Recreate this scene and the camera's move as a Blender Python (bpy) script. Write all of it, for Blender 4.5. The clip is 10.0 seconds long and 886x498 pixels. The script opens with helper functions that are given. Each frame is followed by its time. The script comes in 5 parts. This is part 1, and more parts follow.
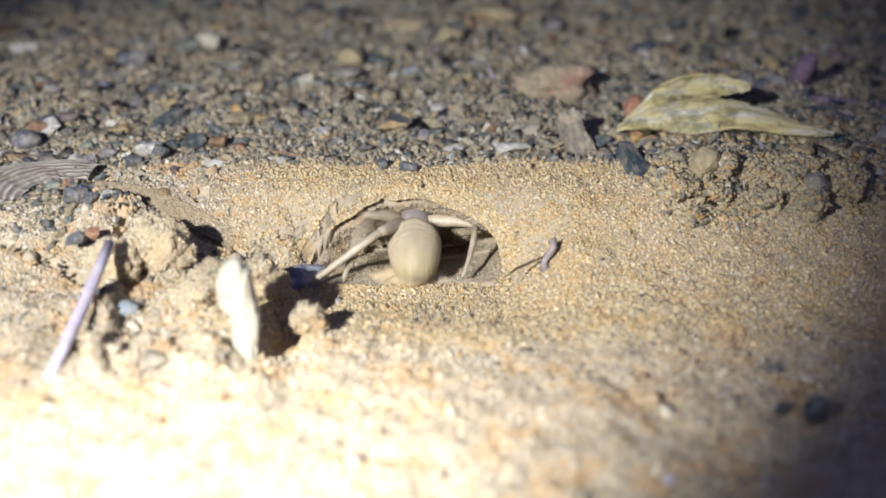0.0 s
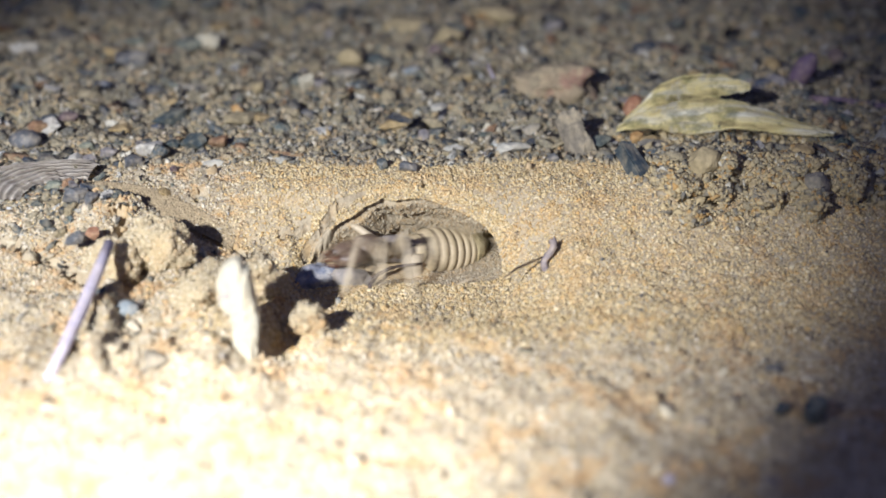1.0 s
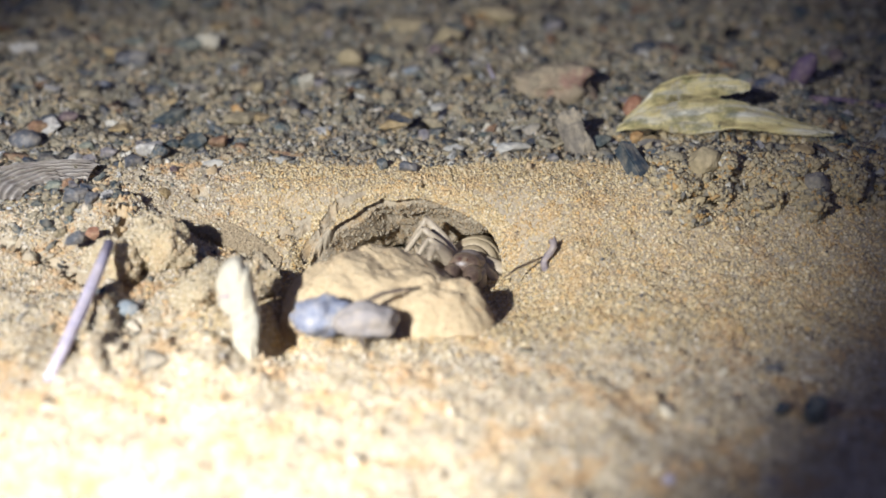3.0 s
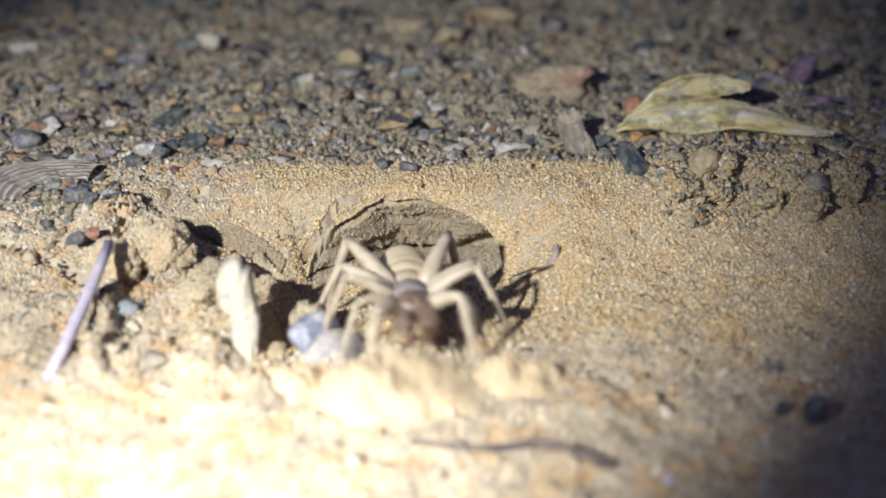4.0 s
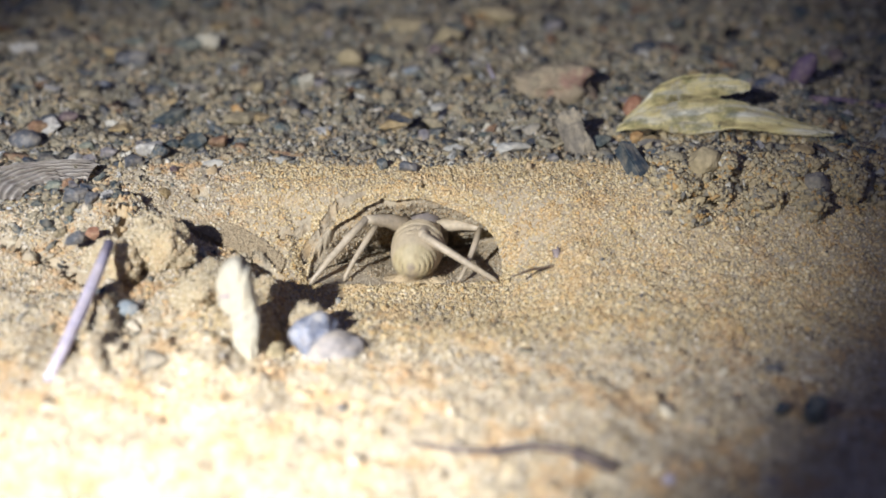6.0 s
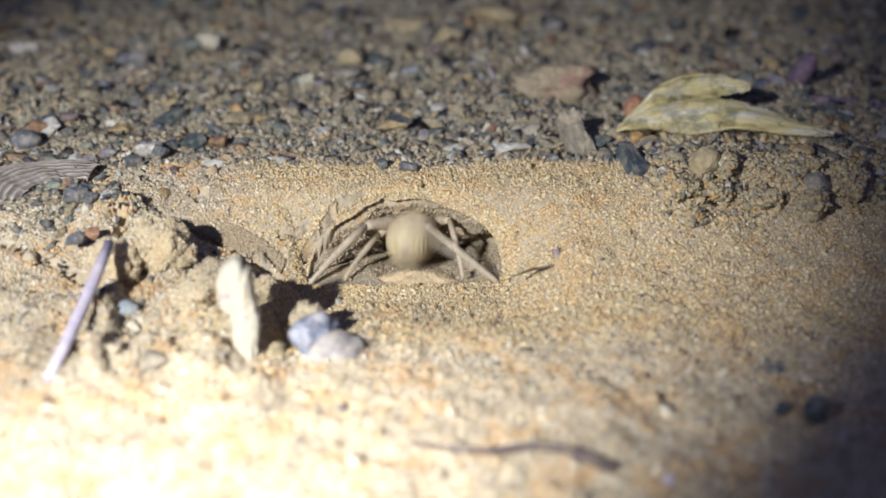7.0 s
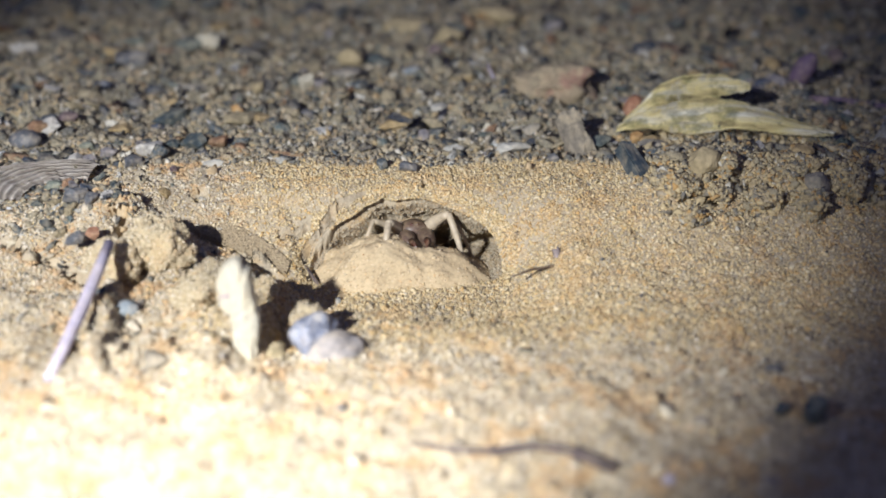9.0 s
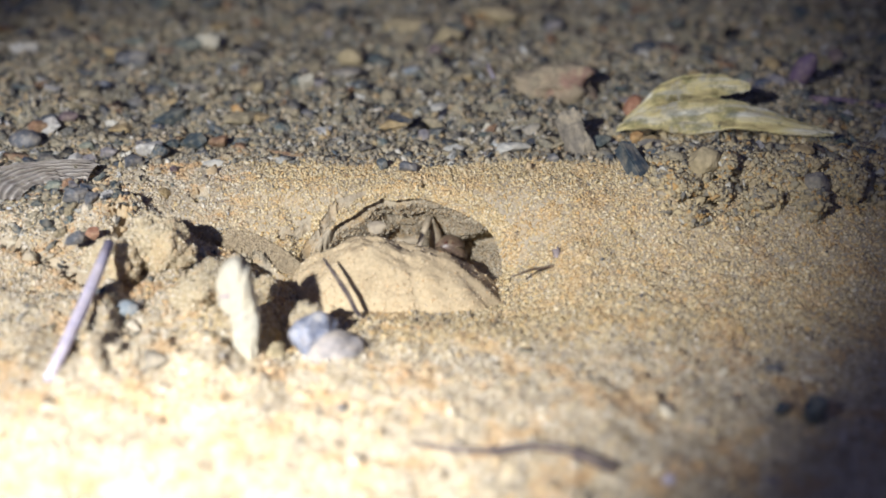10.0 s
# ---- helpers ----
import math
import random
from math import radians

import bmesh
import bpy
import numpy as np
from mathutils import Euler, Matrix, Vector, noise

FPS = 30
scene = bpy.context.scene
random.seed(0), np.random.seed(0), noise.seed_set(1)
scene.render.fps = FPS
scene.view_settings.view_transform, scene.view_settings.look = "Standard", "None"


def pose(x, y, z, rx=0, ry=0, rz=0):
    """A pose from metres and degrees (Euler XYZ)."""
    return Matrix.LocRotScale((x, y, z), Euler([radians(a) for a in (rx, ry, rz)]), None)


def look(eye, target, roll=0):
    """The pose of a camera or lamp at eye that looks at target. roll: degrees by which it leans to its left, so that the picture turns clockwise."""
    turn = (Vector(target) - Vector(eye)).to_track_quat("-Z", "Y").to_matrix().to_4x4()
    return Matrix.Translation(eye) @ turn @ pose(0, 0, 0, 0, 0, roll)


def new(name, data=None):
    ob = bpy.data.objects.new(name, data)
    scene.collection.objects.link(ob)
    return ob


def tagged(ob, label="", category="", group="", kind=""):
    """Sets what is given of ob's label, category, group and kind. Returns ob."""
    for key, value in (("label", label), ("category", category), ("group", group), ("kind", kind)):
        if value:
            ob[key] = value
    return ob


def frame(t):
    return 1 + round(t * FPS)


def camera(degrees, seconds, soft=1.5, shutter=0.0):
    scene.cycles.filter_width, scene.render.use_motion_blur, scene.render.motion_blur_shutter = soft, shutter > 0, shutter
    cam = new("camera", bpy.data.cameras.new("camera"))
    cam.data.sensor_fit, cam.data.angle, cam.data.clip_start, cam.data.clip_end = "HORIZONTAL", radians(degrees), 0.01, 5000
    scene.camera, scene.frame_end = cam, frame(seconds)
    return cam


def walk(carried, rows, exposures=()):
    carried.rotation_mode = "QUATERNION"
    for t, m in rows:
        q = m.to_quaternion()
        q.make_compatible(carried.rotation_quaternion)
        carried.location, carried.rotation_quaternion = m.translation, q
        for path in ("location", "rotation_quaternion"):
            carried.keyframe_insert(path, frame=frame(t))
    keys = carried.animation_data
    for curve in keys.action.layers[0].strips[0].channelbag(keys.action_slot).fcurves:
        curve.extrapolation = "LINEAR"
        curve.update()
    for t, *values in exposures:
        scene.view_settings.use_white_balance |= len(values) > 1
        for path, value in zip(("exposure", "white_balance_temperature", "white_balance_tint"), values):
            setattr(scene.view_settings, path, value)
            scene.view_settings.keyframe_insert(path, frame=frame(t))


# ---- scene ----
cam = camera(42, 10.0, soft=1.8, shutter=1.0)
cam.data.dof.use_dof = True
cam.data.dof.focus_distance = 0.231
cam.data.dof.aperture_fstop = 9.4
STAND = look((0, -0.206, 0.096), (0, 0, 0))
walk(cam, [(0.0, STAND), (10.0, STAND)], exposures=[(0.0, 0.0), (1.5, -0.07), (2.5, -0.12), (4.5, -0.2), (10.0, -0.2)])

# ---- night sky and the hand torch outside the view ----
world = bpy.data.worlds.new("night")
scene.world = world
world.use_nodes = True
world.node_tree.nodes["Background"].inputs[0].default_value = (0.40, 0.46, 1.0, 1)
world.node_tree.nodes["Background"].inputs[1].default_value = 0.22

TORCH = (-0.106, -0.239, 0.141)


def torch_light(name, watts, cone, blend, target):
    """One hand torch: its wide spill, and the bright core of its beam."""
    lamp = bpy.data.lights.new(name, "SPOT")
    lamp.energy, lamp.color = watts, (0.93, 0.95, 0.985)
    lamp.spot_size, lamp.spot_blend, lamp.shadow_soft_size = radians(cone), blend, 0.0045
    new(name, lamp).matrix_world = look(TORCH, target)


torch_light("torch_spill", 6.9, 50, 0.62, (-0.050, -0.023, 0))
torch_light("torch_core", 6.7, 29, 0.85, (-0.043, -0.106, 0))

MM = 0.001
rng = np.random.default_rng(7)


# ---- materials ----
def nodes_of(name):
    m = bpy.data.materials.new(name)
    m.use_nodes = True
    t = m.node_tree
    return m, t, t.nodes["Principled BSDF"]


def link(t, a, b):
    t.links.new(a, b)


def coords(t):
    return t.nodes.new("ShaderNodeTexCoord").outputs["Object"]


def noise_tex(t, scale, detail=4.0, rough=0.6):
    n = t.nodes.new("ShaderNodeTexNoise")
    n.inputs["Scale"].default_value = scale
    n.inputs["Detail"].default_value = detail
    n.inputs["Roughness"].default_value = rough
    link(t, coords(t), n.inputs["Vector"])
    return n.outputs["Fac"]


def ramp(t, fac, stops):
    r = t.nodes.new("ShaderNodeValToRGB")
    e = r.color_ramp.elements
    while len(e) < len(stops):
        e.new(0.5)
    for s, (p, c) in zip(e, stops):
        s.position, s.color = p, (*c, 1)
    link(t, fac, r.inputs["Fac"])
    return r.outputs["Color"]


def mix(t, a, b, fac, how="MIX"):
    m = t.nodes.new("ShaderNodeMix")
    m.data_type, m.blend_type = "RGBA", how
    if isinstance(fac, float):
        m.inputs[0].default_value = fac
    else:
        link(t, fac, m.inputs[0])
    link(t, a, m.inputs[6])
    link(t, b, m.inputs[7])
    return m.outputs[2]


def bump(t, bsdf, height, strength, distance):
    b = t.nodes.new("ShaderNodeBump")
    b.inputs["Strength"].default_value = strength
    b.inputs["Distance"].default_value = distance
    link(t, height, b.inputs["Height"])
    link(t, b.outputs["Normal"], bsdf.inputs["Normal"])


def surface(name, stops, scale, fine, rough=0.8, relief=0.4, depth=0.0003, spec=0.3, dust=0.5):
    """A two-scale procedural surface: colour patches at one scale, grain and relief at another."""
    m, t, b = nodes_of(name)
    col = ramp(t, noise_tex(t, scale), stops)
    grain = noise_tex(t, fine, 3)
    col = mix(t, col, ramp(t, grain, [(0.3, (0.62, 0.62, 0.62)), (0.7, (1.0, 1.0, 1.0))]), 0.8, "MULTIPLY")
    if dust:
        tan = t.nodes.new("ShaderNodeRGB")
        tan.outputs[0].default_value = (0.42, 0.33, 0.20, 1)
        col = mix(t, col, tan.outputs[0], ramp(t, noise_tex(t, fine * 0.5, 5, 0.7), [(0.45, (0, 0, 0)), (0.75, (dust, dust, dust))]))
    link(t, col, b.inputs["Base Color"])
    b.inputs["Roughness"].default_value = rough
    b.inputs["Specular IOR Level"].default_value = spec
    bump(t, b, grain, relief, depth)
    return m


def islands(name, stops, by_object=False, rough=0.75, fine=900, spec=0.35, dust=0.55, patches=0.0, relief=0.35, pits=0.55):
    """Each grain or stone takes a colour of its own from the palette, with a little mottling."""
    m, t, b = nodes_of(name)
    if by_object:
        val = t.nodes.new("ShaderNodeObjectInfo").outputs["Random"]
    else:
        val = t.nodes.new("ShaderNodeNewGeometry").outputs["Random Per Island"]
    r = ramp(t, val, stops)
    for n in t.nodes:
        if n.bl_idname == "ShaderNodeValToRGB":
            n.color_ramp.interpolation = "CONSTANT"
    grain = noise_tex(t, fine, 4)
    col = mix(t, r, ramp(t, grain, [(0.3, (pits, pits, pits)), (0.7, (1.0, 1.0, 1.0))]), 0.8, "MULTIPLY")
    tan = t.nodes.new("ShaderNodeRGB")
    tan.outputs[0].default_value = (0.38, 0.31, 0.19, 1)
    col = mix(t, col, tan.outputs[0], ramp(t, noise_tex(t, fine * 0.6, 5, 0.7), [(0.45, (0, 0, 0)), (0.75, (dust, dust, dust))]))
    if patches:
        tint = ramp(t, noise_tex(t, 115, 4, 0.65), [(0.37, (0.66, 0.63, 0.62)), (0.46, (0.96, 0.93, 0.90)), (0.51, (1.0, 1.0, 1.0)), (0.575, (1.0, 0.70, 0.42))])
        col = mix(t, col, tint, patches, "MULTIPLY")
    link(t, col, b.inputs["Base Color"])
    b.inputs["Roughness"].default_value = rough
    b.inputs["Specular IOR Level"].default_value = spec
    bump(t, b, grain, relief, 0.0005)
    return m


SAND = [(0.0, (0.62, 0.48, 0.26)), (0.16, (0.75, 0.60, 0.355)), (0.33, (0.60, 0.43, 0.215)), (0.45, (0.80, 0.67, 0.43)),
        (0.60, (0.68, 0.535, 0.30)), (0.72, (0.84, 0.73, 0.51)), (0.80, (0.50, 0.385, 0.23)), (0.91, (0.71, 0.48, 0.215)),
        (0.98, (0.30, 0.25, 0.18))]
STONES = [(0.0, (0.12, 0.145, 0.165)), (0.10, (0.23, 0.225, 0.20)), (0.24, (0.37, 0.325, 0.235)), (0.40, (0.155, 0.19, 0.19)),
          (0.50, (0.41, 0.35, 0.24)), (0.64, (0.29, 0.265, 0.205)), (0.78, (0.042, 0.056, 0.075)), (0.87, (0.52, 0.515, 0.48)),
          (0.93, (0.34, 0.21, 0.13)), (0.96, (0.64, 0.64, 0.63))]
GREYSAND = [(0.0, (0.46, 0.38, 0.26)), (0.25, (0.40, 0.33, 0.23)), (0.45, (0.53, 0.45, 0.32)), (0.6, (0.33, 0.28, 0.205)), (0.70, (0.50, 0.39, 0.235)),
            (0.86, (0.58, 0.53, 0.43)), (0.96, (0.17, 0.165, 0.16))]


def ground_soil():
    """Tan sand that turns into grey-brown grit behind the bank."""
    m, t, b = nodes_of("sandy_soil")
    sand = ramp(t, noise_tex(t, 60), [(0.25, (0.42, 0.35, 0.25)), (0.5, (0.52, 0.44, 0.32)), (0.75, (0.55, 0.43, 0.27))])
    grit = ramp(t, noise_tex(t, 90), [(0.25, (0.20, 0.19, 0.15)), (0.5, (0.31, 0.28, 0.20)), (0.75, (0.38, 0.33, 0.22))])
    split = t.nodes.new("ShaderNodeSeparateXYZ")
    link(t, coords(t), split.inputs[0])
    edge = t.nodes.new("ShaderNodeMapRange")
    edge.inputs["From Min"].default_value, edge.inputs["From Max"].default_value = 0.022, 0.034
    link(t, split.outputs["Y"], edge.inputs["Value"])
    patch = ramp(t, noise_tex(t, 230, 3), [(0.3, (0.74, 0.72, 0.70)), (0.5, (1.0, 1.0, 1.0)), (0.68, (1.0, 0.84, 0.62))])
    sand = mix(t, sand, patch, 0.8, "MULTIPLY")
    col = mix(t, sand, grit, edge.outputs[0])
    fine = noise_tex(t, 1500, 3)
    col = mix(t, col, ramp(t, fine, [(0.3, (0.62, 0.62, 0.62)), (0.7, (1.0, 1.0, 1.0))]), 0.8, "MULTIPLY")
    link(t, col, b.inputs["Base Color"])
    b.inputs["Roughness"].default_value = 0.9
    b.inputs["Specular IOR Level"].default_value = 0.15
    bump(t, b, fine, 0.8, 0.0005)
    return m


mat_soil = ground_soil()
mat_caked = surface("caked_sand_lump", [(0.25, (0.40, 0.32, 0.20)), (0.5, (0.52, 0.43, 0.28)), (0.75, (0.56, 0.43, 0.24))], 160, 1500, 0.9, 0.8, 0.0005, 0.15, 0.0)
mat_grain = islands("sand_grains", SAND, rough=0.85, fine=1500, spec=0.15, dust=0.0, patches=0.22)
mat_palegrain = islands("pale_sand_grains", [(0.0, (0.62, 0.53, 0.37)), (0.25, (0.70, 0.62, 0.48)), (0.45, (0.58, 0.48, 0.33)), (0.62, (0.74, 0.67, 0.54)), (0.85, (0.58, 0.43, 0.27)),
                                            (0.92, (0.46, 0.39, 0.30)), (0.975, (0.30, 0.27, 0.24))], rough=0.75, fine=1500, spec=0.25, dust=0.0, patches=0.7)
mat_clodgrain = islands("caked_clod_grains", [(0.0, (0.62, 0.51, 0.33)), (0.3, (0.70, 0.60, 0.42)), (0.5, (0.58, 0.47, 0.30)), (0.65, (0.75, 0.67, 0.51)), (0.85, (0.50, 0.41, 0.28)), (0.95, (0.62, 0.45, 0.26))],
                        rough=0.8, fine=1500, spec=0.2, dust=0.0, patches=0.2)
mat_greygrain = islands("grey_sand_grains", GREYSAND, rough=0.78, fine=1500, spec=0.2, dust=0.0, patches=0.5)
mat_grit = islands("grit_grains", [(0.0, (0.40, 0.34, 0.24)), (0.25, (0.30, 0.27, 0.21)), (0.45, (0.48, 0.41, 0.29)), (0.6, (0.20, 0.19, 0.165)), (0.74, (0.46, 0.36, 0.21)), (0.84, (0.62, 0.58, 0.49)), (0.92, (0.09, 0.10, 0.11))], rough=0.85, fine=1500, spec=0.2, dust=0.0, patches=0.3)
mat_gravel = islands("gravel_stone", STONES, rough=0.9, fine=1500, spec=0.2, dust=0.95, relief=1.0, pits=0.25)
PEBBLES = [(0.0, (0.075, 0.10, 0.11)), (0.16, (0.05, 0.065, 0.095)), (0.32, (0.28, 0.26, 0.275)), (0.42, (0.36, 0.30, 0.19)), (0.54, (0.16, 0.19, 0.175)),
           (0.64, (0.44, 0.32, 0.16)), (0.72, (0.60, 0.57, 0.52)), (0.80, (0.13, 0.125, 0.12)), (0.92, (0.30, 0.17, 0.10))]
mat_pebble = islands("pebble_stone", PEBBLES, True, rough=0.7, fine=5200, spec=0.3, dust=0.55, relief=1.0, pits=0.3)
mat_crumb = islands("caked_sand", [(0.0, (0.50, 0.42, 0.30)), (0.25, (0.60, 0.52, 0.40)), (0.45, (0.54, 0.40, 0.24)), (0.6, (0.40, 0.34, 0.25)), (0.75, (0.66, 0.58, 0.43)),
                                   (0.88, (0.52, 0.38, 0.22))], rough=0.9, fine=1800, spec=0.15, dust=0.3)
mat_bank = islands("bank_stone", [(0.0, (0.50, 0.40, 0.24)), (0.2, (0.36, 0.31, 0.21)), (0.38, (0.58, 0.46, 0.26)), (0.55, (0.16, 0.155, 0.14)), (0.64, (0.50, 0.31, 0.12)),
                                  (0.76, (0.42, 0.34, 0.21)), (0.9, (0.25, 0.225, 0.18)), (0.96, (0.62, 0.58, 0.48))], rough=0.8, fine=1100, relief=0.9)
mat_white = surface("white_stone", [(0.3, (0.46, 0.42, 0.32)), (0.5, (0.53, 0.495, 0.395)), (0.7, (0.56, 0.52, 0.42))], 260, 700, 0.85, 0.6, 0.0004, 0.15)
mat_bluestone = surface("blue_grey_stone", [(0.32, (0.16, 0.175, 0.235)), (0.5, (0.27, 0.295, 0.37)), (0.64, (0.48, 0.475, 0.48))], 330, 1100, 0.5, 0.7, 0.0005)
mat_slate = surface("dark_slate", [(0.3, (0.028, 0.042, 0.055)), (0.7, (0.075, 0.10, 0.115))], 220, 900, 0.45, 0.3, 0.0003, 0.5)
mat_teal = surface("teal_stone", [(0.3, (0.24, 0.28, 0.30)), (0.7, (0.38, 0.42, 0.44))], 250, 900, 0.6)
mat_red = surface("reddish_stone", [(0.3, (0.26, 0.11, 0.065)), (0.7, (0.36, 0.19, 0.12))], 160, 800, 0.8)
mat_tan = surface("tan_stone", [(0.3, (0.28, 0.23, 0.14)), (0.7, (0.42, 0.34, 0.20))], 110, 700, 0.85)
mat_grey = surface("grey_stone", [(0.3, (0.20, 0.18, 0.15)), (0.7, (0.36, 0.33, 0.28))], 150, 800, 0.85)
mat_lilac = surface("lilac_stick", [(0.3, (0.42, 0.37, 0.46)), (0.7, (0.60, 0.55, 0.64))], 300, 900, 0.75)
mat_spot = surface("violet_patch", [(0.3, (0.30, 0.25, 0.27)), (0.7, (0.42, 0.36, 0.37))], 400, 1200, 0.9)
mat_violet = surface("violet_pod", [(0.3, (0.13, 0.085, 0.14)), (0.7, (0.20, 0.14, 0.22))], 200, 700, 0.6)
mat_twig = surface("dark_twig", [(0.3, (0.05, 0.04, 0.05)), (0.7, (0.12, 0.09, 0.09))], 300, 900, 0.7)
def ribbed_shell():
    """Grey-lilac shell with fine darker bands in arcs."""
    m, t, b = nodes_of("banded_shell")
    mp = t.nodes.new("ShaderNodeMapping")
    mp.inputs["Location"].default_value = (0.073 / 1.15, -0.003 / 0.95, 0)
    mp.inputs["Scale"].default_value = (1 / 1.15, 1 / 0.95, 0)
    link(t, coords(t), mp.inputs["Vector"])
    band = t.nodes.new("ShaderNodeTexWave")
    band.wave_type, band.rings_direction = "RINGS", "Z"
    band.inputs["Scale"].default_value, band.inputs["Distortion"].default_value = 250.0, 1.6
    band.inputs["Detail"].default_value, band.inputs["Detail Scale"].default_value = 2.0, 0.8
    link(t, mp.outputs[0], band.inputs["Vector"])
    col = ramp(t, band.outputs["Fac"], [(0.1, (0.44, 0.39, 0.34)), (0.45, (0.64, 0.59, 0.53)), (0.9, (0.78, 0.73, 0.66))])
    dirt = ramp(t, noise_tex(t, 300, 5, 0.7), [(0.35, (0.75, 0.71, 0.64)), (0.6, (1, 1, 1))])
    link(t, mix(t, col, dirt, 1.0, "MULTIPLY"), b.inputs["Base Color"])
    b.inputs["Roughness"].default_value = 0.65
    bump(t, b, band.outputs["Fac"], 0.8, 0.0004)
    return m


mat_shell = ribbed_shell()
def bark():
    """Cream-yellow bark with streaks along its grain."""
    m, t, b = nodes_of("yellow_bark")
    mp = t.nodes.new("ShaderNodeMapping")
    mp.inputs["Scale"].default_value = (70, 480, 480)
    mp.inputs["Rotation"].default_value = (0, 0, radians(9))
    link(t, coords(t), mp.inputs["Vector"])
    streak = t.nodes.new("ShaderNodeTexNoise")
    streak.inputs["Scale"].default_value, streak.inputs["Detail"].default_value = 1.0, 6
    link(t, mp.outputs[0], streak.inputs["Vector"])
    col = ramp(t, streak.outputs["Fac"], [(0.26, (0.20, 0.17, 0.10)), (0.36, (0.58, 0.48, 0.24)), (0.48, (0.84, 0.74, 0.38)), (0.58, (0.78, 0.71, 0.50)), (0.68, (0.90, 0.87, 0.74))])
    grey = ramp(t, noise_tex(t, 170, 6, 0.7), [(0.50, (1, 1, 1)), (0.60, (0.55, 0.56, 0.52)), (0.72, (0.30, 0.33, 0.30))])
    crust = t.nodes.new("ShaderNodeRGB")
    crust.outputs[0].default_value = (0.62, 0.58, 0.47, 1)
    col = mix(t, col, grey, 1.0, "MULTIPLY")
    col = mix(t, col, crust.outputs[0], ramp(t, noise_tex(t, 130, 6, 0.7), [(0.54, (0, 0, 0)), (0.63, (0.9, 0.9, 0.9))]))
    link(t, col, b.inputs["Base Color"])
    b.inputs["Roughness"].default_value = 0.85
    both = mix(t, streak.outputs["Color"], noise_tex(t, 520, 5, 0.7), 0.55)
    bump(t, b, both, 1.0, 0.0010)
    return m


mat_chip = bark()
mat_skin = surface("pale_cuticle", [(0.3, (0.46, 0.37, 0.23)), (0.7, (0.60, 0.49, 0.33))], 260, 1400, 0.55, 0.2, 0.0002, 0.5)
mat_band = surface("cream_plate", [(0.3, (0.42, 0.33, 0.18)), (0.5, (0.56, 0.46, 0.26)), (0.7, (0.62, 0.53, 0.33))], 420, 1400, 0.55, 0.2, 0.0002, 0.5)
mat_leg = surface("pale_leg", [(0.3, (0.46, 0.38, 0.27)), (0.7, (0.62, 0.52, 0.38))], 300, 1400, 0.5, 0.2, 0.0002, 0.5)
mat_thorax = surface("grey_thorax", [(0.3, (0.22, 0.19, 0.18)), (0.7, (0.36, 0.32, 0.31))], 300, 1400, 0.5, 0.2, 0.0002, 0.4)
mat_head = surface("reddish_head", [(0.3, (0.10, 0.062, 0.045)), (0.7, (0.20, 0.135, 0.10))], 300, 1400, 0.4, 0.2, 0.0002, 0.5)
mat_jaw = surface("dark_jaw", [(0.3, (0.05, 0.018, 0.012)), (0.7, (0.14, 0.05, 0.03))], 400, 1400, 0.3, 0.2, 0.0002, 0.5)


# ---- relief of the ground, in metres ----
TABLE = rng.random((64, 64))


def vnoise(x, y, cell, shift=0):
    """Smooth value noise from -1 to 1."""
    u, v = np.asarray(x) / cell + 17.3 + shift, np.asarray(y) / cell + 9.1 + shift * 1.7
    i, j = np.floor(u).astype(int), np.floor(v).astype(int)
    a, b = u - i, v - j
    a, b = a * a * (3 - 2 * a), b * b * (3 - 2 * b)
    g = lambda p, q: TABLE[p % 64, q % 64]
    return 2 * ((g(i, j) * (1 - a) + g(i + 1, j) * a) * (1 - b) + (g(i, j + 1) * (1 - a) + g(i + 1, j + 1) * a) * b) - 1


def smooth(lo, hi, v):
    t = np.clip((np.asarray(v) - lo) / (hi - lo), 0, 1)
    return t * t * (3 - 2 * t)


CRACKS = [(-32.5, 2.0, -26.5, 5.2), (-28, 0.6, -24.2, 3.8), (-24.2, 3.8, -21.2, 7.2), (-21.2, 7.2, -15.5, 9.4), (-3.7, 10.6, -3.9, 13.2),
          (-50.5, 8.2, -47.5, 9.6), (-80.3, 21.8, -72, 8.4), (-72, 8.4, -64, 4.2), (-64, 4.2, -57, 2.2), (-57, 2.2, -46, -1.2), (-46, -1.2, -37, -3.8), (-88, -6, -77, -12.6), (-77, -12.6, -71, -14.4), (-71, -14.4, -63, -20.3), (-62.5, -2, -60, -9), (-60, -9, -55, -19)]
GUTTER = (-76 * MM, 8 * MM, -31 * MM, -5.5 * MM)
FALL = 0.34      # the gutter drops this much for each metre along it
HX, HY, HA, HH, HZ, LEAN = -7.4 * MM, -2.5 * MM, 19.2 * MM, 13.0 * MM, -6.0 * MM, 0.85


